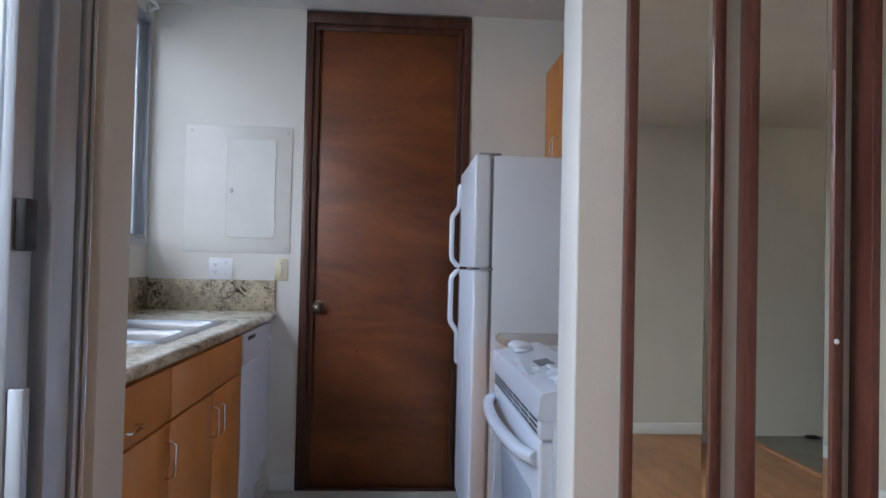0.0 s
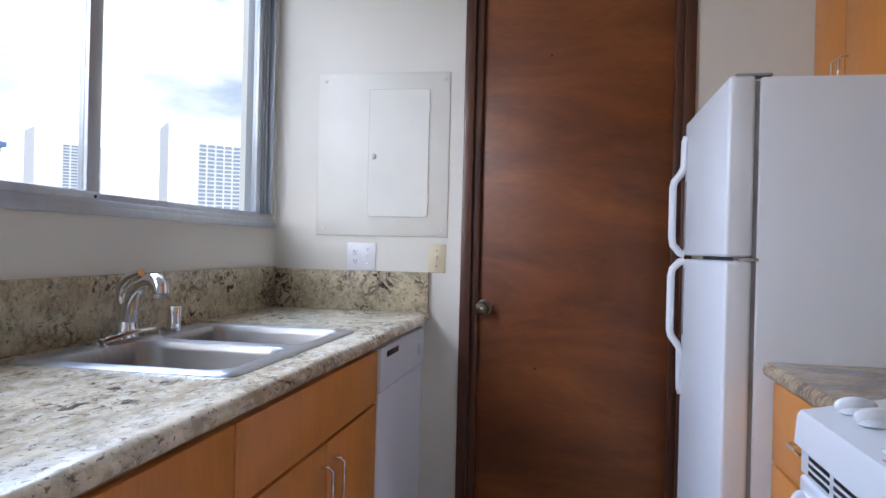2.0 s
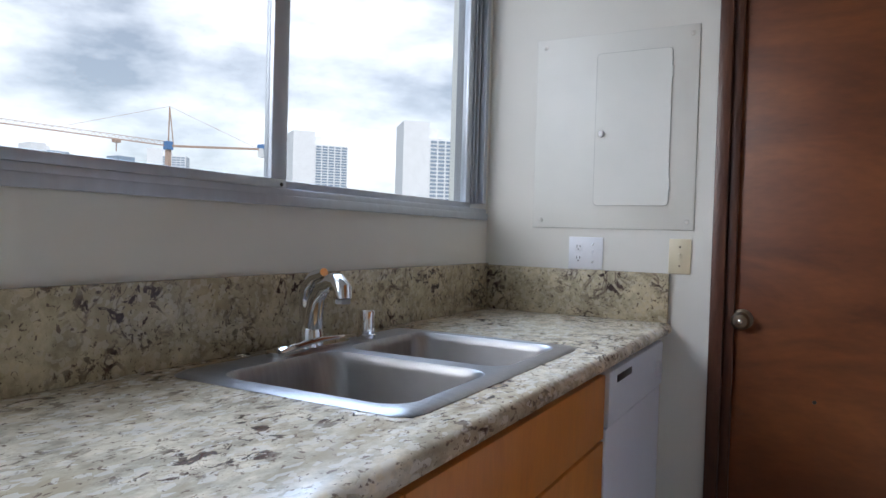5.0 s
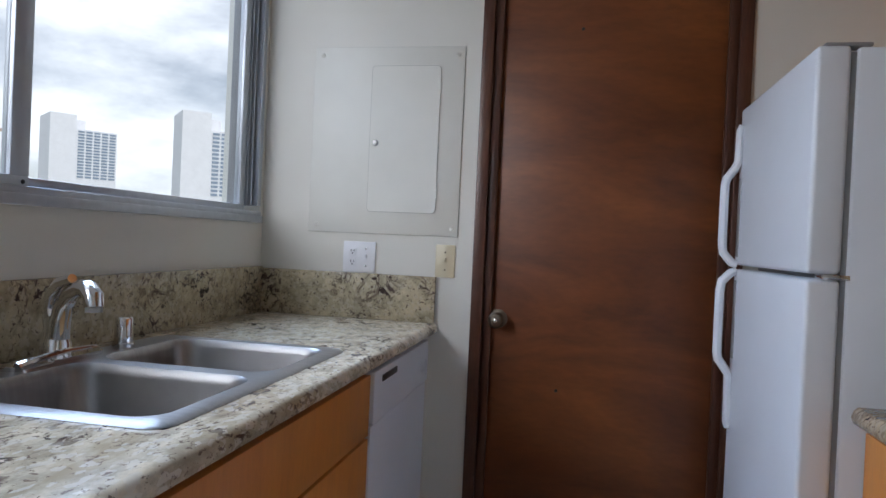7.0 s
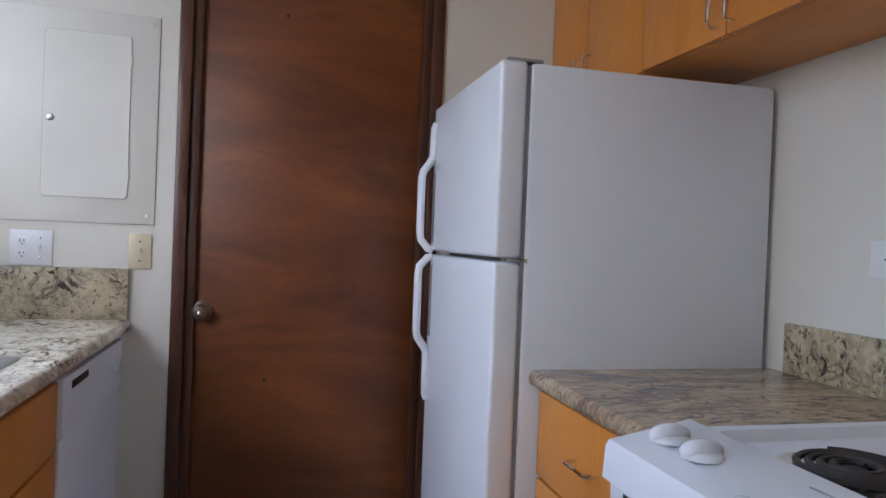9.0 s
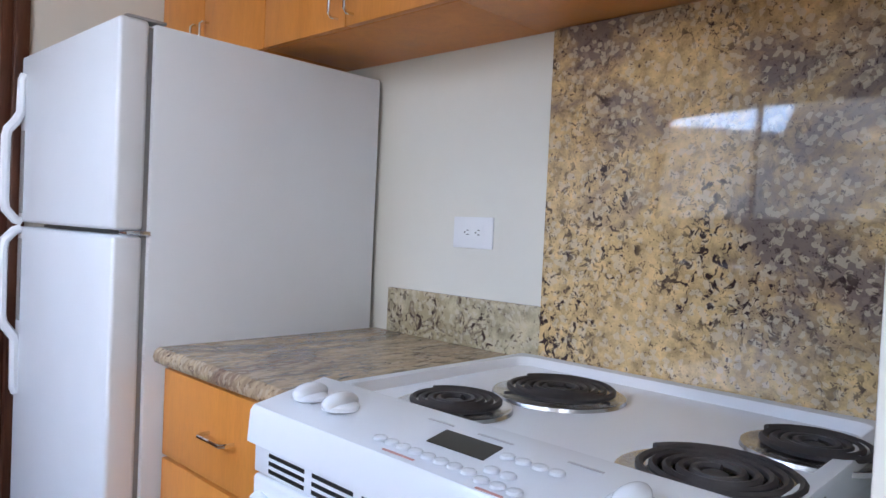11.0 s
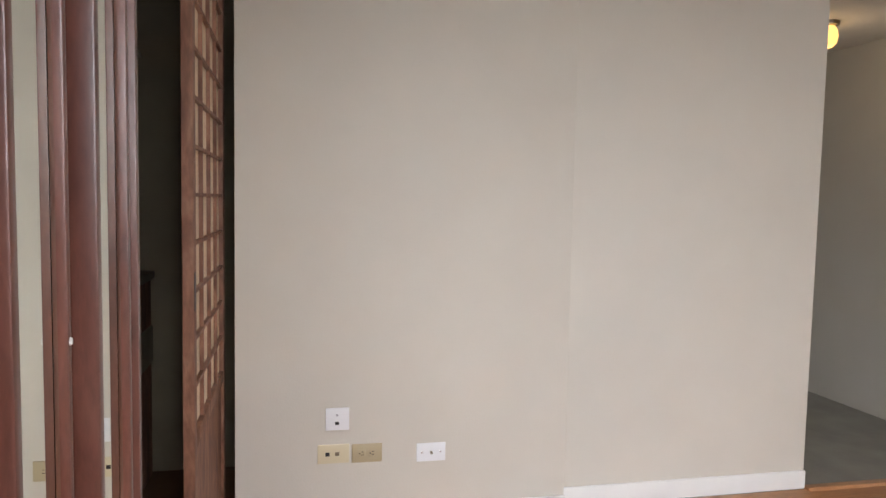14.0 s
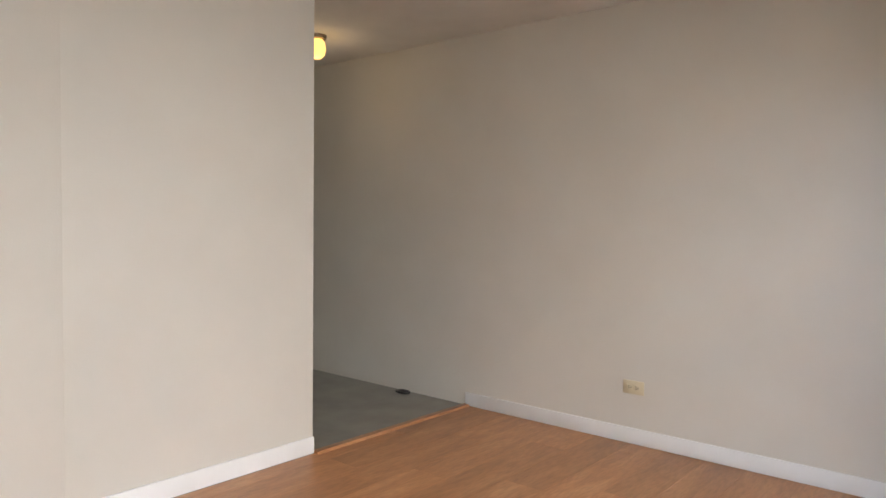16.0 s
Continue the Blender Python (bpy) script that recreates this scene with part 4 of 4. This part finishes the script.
# ---- shoji closet door ----
SHY0, SHY1 = 1.158, 1.186
shoji = thing("shoji_door", (2.3, SHY0, 0), "worn brown wooden shoji sliding door left open", "shoji door")
XA, XB = 1.915, 2.71
ZL, ZT = 0.60, 2.10
part("stile", box(XA + 0.012, XA + 0.06, SHY0, SHY1, 0.015, ZT + 0.06, 0.002), M_SHOJI, shoji)
part("stile", box(XB - 0.05, XB, SHY0, SHY1, 0.015, ZT + 0.06, 0.002), M_SHOJI, shoji)
part("rail", box(XA + 0.06, XB - 0.05, SHY0 + 0.001, SHY1 - 0.001, ZT, ZT + 0.06, 0.002), M_SHOJI, shoji)
part("rail", box(XA + 0.06, XB - 0.05, SHY0 + 0.001, SHY1 - 0.001, ZL - 0.04, ZL, 0.002), M_SHOJI, shoji)
part("rail", box(XA + 0.06, XB - 0.05, SHY0 + 0.001, SHY1 - 0.001, 0.015, 0.09, 0.002), M_SHOJI, shoji)
part("lower_panel", box(XA + 0.06, XB - 0.05, SHY0 + 0.010, SHY1 - 0.008, 0.09, ZL - 0.04), M_SHOJI, shoji, "plain brown lower panel")
part("paper", box(XA + 0.06, XB - 0.05, SHY0 + 0.016, SHY0 + 0.018, ZL, ZT), M_PAPER, shoji, "tan translucent paper")
for k in range(1, 4):
    x = XA + 0.06 + k * 0.172
    part("vertical_bar", box(x - 0.005, x + 0.005, SHY0 + 0.004, SHY0 + 0.015, ZL, ZT), M_SHOJI, shoji)
for k in range(1, 12):
    z = ZL + k * (ZT - ZL) / 12
    part("cross_bar", box(XA + 0.06, XB - 0.05, SHY0 + 0.003, SHY0 + 0.014, z - 0.005, z + 0.005), M_SHOJI, shoji)
part("finger_pull", box(XA + 0.022, XA + 0.036, SHY0 - 0.002, SHY0 + 0.002, 0.93, 1.03, 0.001), M_BLACK, shoji)
structure("door_track", box(1.2515, 2.72, 1.147, 1.196, 2.172, LOW - 0.001), M_TRIM, "brown wooden head track over the shoji door", "trim")
structure("door_jamb", box(1.2515, 1.268, 1.148, 1.346, 0, 2.17, 0.002), M_TRIM, "brown wooden jamb at the mirror wall", "trim")

# closet fittings
sh = thing("closet_shelf", (2.2, 1.7, 1.75), "high closet shelf over a black hanging rod", "shelf")
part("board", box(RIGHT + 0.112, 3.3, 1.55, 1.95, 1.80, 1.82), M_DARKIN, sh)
part("rod", tube([(RIGHT + 0.112, 1.66, 1.75), (3.3, 1.66, 1.75)], 0.016, 10), M_BLACK, sh, "black hanging rod")
ls = thing("closet_chest", (2.2, 1.75, 0), "low dark brown closet chest with a cream ledge dimmed by painted shade", "chest")
part("body", box(1.5, 3.28, 1.52, 1.94, 0.0, 0.86), M_SHOJI, ls)
part("ledge", box(1.49, 3.29, 1.505, 1.945, 0.862, 0.895, 0.003), M_DARKIN, ls, "cream ledge dimmed by painted shade")
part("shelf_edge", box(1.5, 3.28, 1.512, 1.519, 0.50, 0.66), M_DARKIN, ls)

# ---- sliding glass door of the living room ----
gd = thing("window_2", (SIDE, -0.5, 0), "aluminium framed sliding glass door to the outside", "glass door", kind="structure")
part("door_frame", box(SIDE - 0.11, SIDE - 0.03, GY1 - 0.13, GY1, 0.03, GZ1, 0.003), M_ALU, gd)
part("frame_lip", box(SIDE - 0.03, SIDE + 0.004, GY1 - 0.030, GY1 - 0.016, 0.03, GZ1, 0.002), M_ALU, gd)
part("frame_lip", box(SIDE - 0.03, SIDE + 0.003, GY1 - 0.115, GY1 - 0.045, 0.03, GZ1, 0.004), M_ALU, gd)
part("door_frame", box(SIDE - 0.11, SIDE + 0.004, GY0, GY0 + 0.03, 0.03, GZ1, 0.003), M_ALU, gd)
part("head", box(SIDE - 0.11, SIDE + 0.004, GY0 + 0.03, GY1 - 0.03, GZ1 - 0.03, GZ1, 0.003), M_ALU, gd)
part("sill", box(SIDE - 0.11, SIDE + 0.004, GY0, GY1, 0.0, 0.03, 0.003), M_ALU, gd)
part("bead", box(SIDE + 0.004, SIDE + 0.012, GY1 - 0.012, GY1 - 0.008, 0.03, GZ1, 0.001), M_CHROME, gd)
for a, c, xo in ((-0.12, GY1 - 0.135, SIDE - 0.03), (GY0 + 0.03, -0.04, SIDE - 0.075)):
    s = part("sash", box(xo - 0.018, xo + 0.018, a, c, 0.031, 0.10, 0.002), M_ALU, gd)
    part("rail", box(xo - 0.018, xo + 0.018, a, c, GZ1 - 0.09, GZ1 - 0.031, 0.002), M_ALU, s)
    for y0, y1 in ((a, a + 0.055), (c - 0.055, c)):
        part("stile", box(xo - 0.018, xo + 0.018, y0, y1, 0.10, GZ1 - 0.09, 0.004), M_ALU, s)
    pane = part("pane", box(xo - 0.003, xo + 0.003, a + 0.055, c - 0.055, 0.10, GZ1 - 0.09), M_GLASS, s)
    pane.visible_shadow = False
    if c > 0:
        part("latch", box(xo + 0.018, xo + 0.034, c - 0.05, c - 0.02, 1.18, 1.25, 0.003), M_BLACK, s, "black latch")
        part("pull", box(xo + 0.018, xo + 0.040, c - 0.052, c - 0.035, 0.35, 1.0, 0.003), M_ALU, s)

# ---- hall ----
lamp = thing("ceiling_lamp", (3.4, -1.88, LOW), "small warm glass ceiling lamp lit in the hall", "ceiling lamp")
part("canopy", lathe([(0.06, 0), (0.058, -0.02), (0.03, -0.025)], (3.4, -1.88, LOW), "z", 28), M_BRASS, lamp)
shade = part("shade", lathe([(0.035, -0.022), (0.05, -0.045), (0.055, -0.08), (0.048, -0.115), (0.028, -0.135), (0.0, -0.14)], (3.4, -1.88, LOW), "z", 32), M_LAMPG, lamp, "glowing yellow glass shade")
bulb = new("hall_bulb", bpy.data.lights.new("hall_bulb", "POINT"))
bulb.data.energy, bulb.data.color, bulb.data.shadow_soft_size = 0.5, (1.0, 0.78, 0.5), 0.08
bulb.matrix_world = Matrix.Translation((3.4, -1.88, LOW - 0.22))
cable = thing("cable_stub", (3.13, SOUTH + 0.06, 0), "short loose black cable on the hall floor", "cable")
cp_ = [(3.13 + 0.06 * math.cos(a) * (1 - a / 20), SOUTH + 0.06 + 0.03 * math.sin(a), 0.008 + 0.004 * (a / 6)) for a in [k * 0.45 for k in range(24)]]
part("wire", tube(cp_, 0.007, 6), M_BLACK, cable)

# ---- outside: ground, towers, crane ----
G = -38.0
solid("ground", box(-4000, 4000, -4000, 4000, G - 1, G), M_GROUND, "distant city ground far below", "ground", "structure")


def tower(bearing, dist, wide, top, turn, shoulder, label):
    """A pale high-rise: a blank core and a lower wing with rows of windows."""
    a = radians(bearing)
    at = Vector((-math.sin(a) * dist, math.cos(a) * dist, G))
    t = thing("tower_block", at, label, "building", "towers")
    rot = Matrix.Translation(at) @ Matrix.Rotation(a + radians(turn), 4, "Z")
    def put(name, bm, mat, parent):
        bm.transform(rot)
        return part(name, bm, mat, parent)
    h = top - G
    put("core", box(-wide / 2, -wide * 0.12, -wide * 0.3, wide * 0.4, 0, h), M_TOWER, t)
    put("penthouse", box(-wide * 0.12, wide * 0.06, -wide * 0.1, wide * 0.3, h - shoulder, h - shoulder * 0.25), M_TOWER, t)
    wing = put("wing", box(-wide * 0.12, wide / 2, -wide * 0.28, wide * 0.4, 0, h - shoulder), M_TOWER, t)
    rows = 16
    for r in range(rows):
        z1 = h - shoulder - 1.6 - r * 3.0
        for c in range(5):
            u0 = -wide * 0.09 + c * wide * 0.118
            put("window", box(u0, u0 + wide * 0.092, -wide * 0.288, -wide * 0.282, z1 - 1.7, z1), M_TOWERW, wing)
        for c in range(3):
            v0 = -wide * 0.22 + c * wide * 0.2
            put("window", box(wide * 0.502, wide * 0.508, v0, v0 + wide * 0.13, z1 - 1.7, z1), M_TOWERW, wing)


tower(29.75, 560, 53, 87.5, 12, 12.6, "pale concrete high-rise tower with rows of windows")
tower(39.15, 800, 62, 109.0, 14, 13.4, "pale concrete high-rise tower with haze put into its colour")
tower(50.4, 950, 46, 97.0, -10, 8.0, "broad pale apartment tower behind the crane")
tower(58.6, 1200, 56, 117.0, 25, 8.0, "far pale apartment tower")
a = radians(53.7)
ob_ = thing("office_block", (-math.sin(a) * 1000, math.cos(a) * 1000, G), "blue glass office block in the distance", "building", "towers")
bm_ = box(-12, 12, -12, 12, 0, 89 - G)
bm_.transform(Matrix.Translation((-math.sin(a) * 1000, math.cos(a) * 1000, G)))
part("body", bm_, M_TOWERW, ob_)

def far(bearing, elev, dist):
    a, e = radians(bearing), radians(elev)
    return Vector((-math.sin(a) * dist, math.cos(a) * dist, 1.15 + dist * math.tan(e)))


crane = thing("tower_crane", far(50.2, 0, 200) + Vector((0, 0, G)), "construction tower crane with long jib", "crane")
mast0, apex = far(50.2, 6.05, 200), far(50.15, 9.0, 200)
tip, tail = far(63.5, 6.85, 200), far(42.8, 6.25, 200)
part("mast", tube([(mast0.x, mast0.y, G), mast0], 0.8, 4), M_CRANE, crane)
b = tube([mast0, apex], 0.18, 4)
tube([mast0 + (tail - mast0) * 0.05, apex], 0.14, 4, b)
part("apex", b, M_CRANE, crane)
b = tube([tail, mast0], 0.42, 4)
tube([mast0, tip], 0.22, 4, b)
up = Vector((0, 0, 1.1))
for k in range(30):
    p, q = mast0.lerp(tip, k / 30), mast0.lerp(tip, (k + 0.5) / 30)
    tube([p, q + up], 0.06, 4, b)
    tube([q + up, mast0.lerp(tip, (k + 1) / 30)], 0.06, 4, b)
tube([mast0 + up, tip + up], 0.1, 4, b)
part("jib", b, M_CRANE, crane)
part("pendant", tube([apex, mast0.lerp(tip, 0.55) + up], 0.06, 4), M_CRANE, crane)
part("pendant", tube([apex, mast0.lerp(tail, 0.9)], 0.06, 4), M_CRANE, crane)
w_ = mast0.lerp(tail, 0.94)
part("counterweight", box(w_.x - 0.9, w_.x + 0.9, w_.y - 0.9, w_.y + 0.9, w_.z - 2.2, w_.z + 0.2), M_TOWER, crane)
part("winch", box(tail.x - 2.2, tail.x + 0.6, tail.y - 2.0, tail.y + 0.6, tail.z, tail.z + 1.2), M_CRANEB, crane, "blue winch housing")
part("cab", box(mast0.x - 0.9, mast0.x + 0.9, mast0.y - 0.9, mast0.y + 0.9, mast0.z - 1.0, mast0.z + 1.2), M_CRANEB, crane)
h_ = mast0.lerp(tip, 0.27)
part("trolley", box(h_.x - 0.8, h_.x + 0.8, h_.y - 0.8, h_.y + 0.8, h_.z - 0.9, h_.z - 0.1), M_CRANE, crane)
part("hook", tube([h_, h_ - Vector((0, 0, 3.2))], 0.15, 4), M_CRANE, crane)

# ---- living room floor planks ----
floor = structure("floor", box(SIDE - 0.15, WALL2 + 0.0, SOUTH - 0.12, 1.12, -0.1, -0.009), M_UNDER, "orange-brown wood laminate plank floor", "floor")
structure("floor_edge", box(SIDE - 0.15, 1.25, 1.12, 1.186, -0.1, -0.009), M_UNDER, "subfloor edge at the kitchen opening", "floor")
PW, PL = 0.19, 1.2
plank_mesh = None
rows = int(math.ceil((WALL2 - SIDE) / PW))
for r in range(rows):
    x0 = SIDE + r * PW
    w = min(PW, WALL2 - 0.015 - x0)
    if w < 0.02:
        continue
    y = SOUTH - (r * 0.43 % 1.0) * PL
    while y < 1.18:
        a, c = max(y, SOUTH), min(y + PL, 1.185 if x0 < 1.2 else 1.118)
        y += PL
        if c - a < 0.03:
            continue
        full = abs(c - a - PL) < 1e-6 and w == PW
        if full and plank_mesh:
            me = plank_mesh
        else:
            bb = box(0.0003, w - 0.0003, 0.0003, c - a - 0.0003, -0.008, 0.0, 0.0006, 1)
            me = bpy.data.meshes.new("plank")
            bb.to_mesh(me)
            bb.free()
            me.materials.append(M_LAM)
            if full:
                plank_mesh = me
        o = new("plank", me)
        o.location = (x0, a, 0)
        o.parent = floor
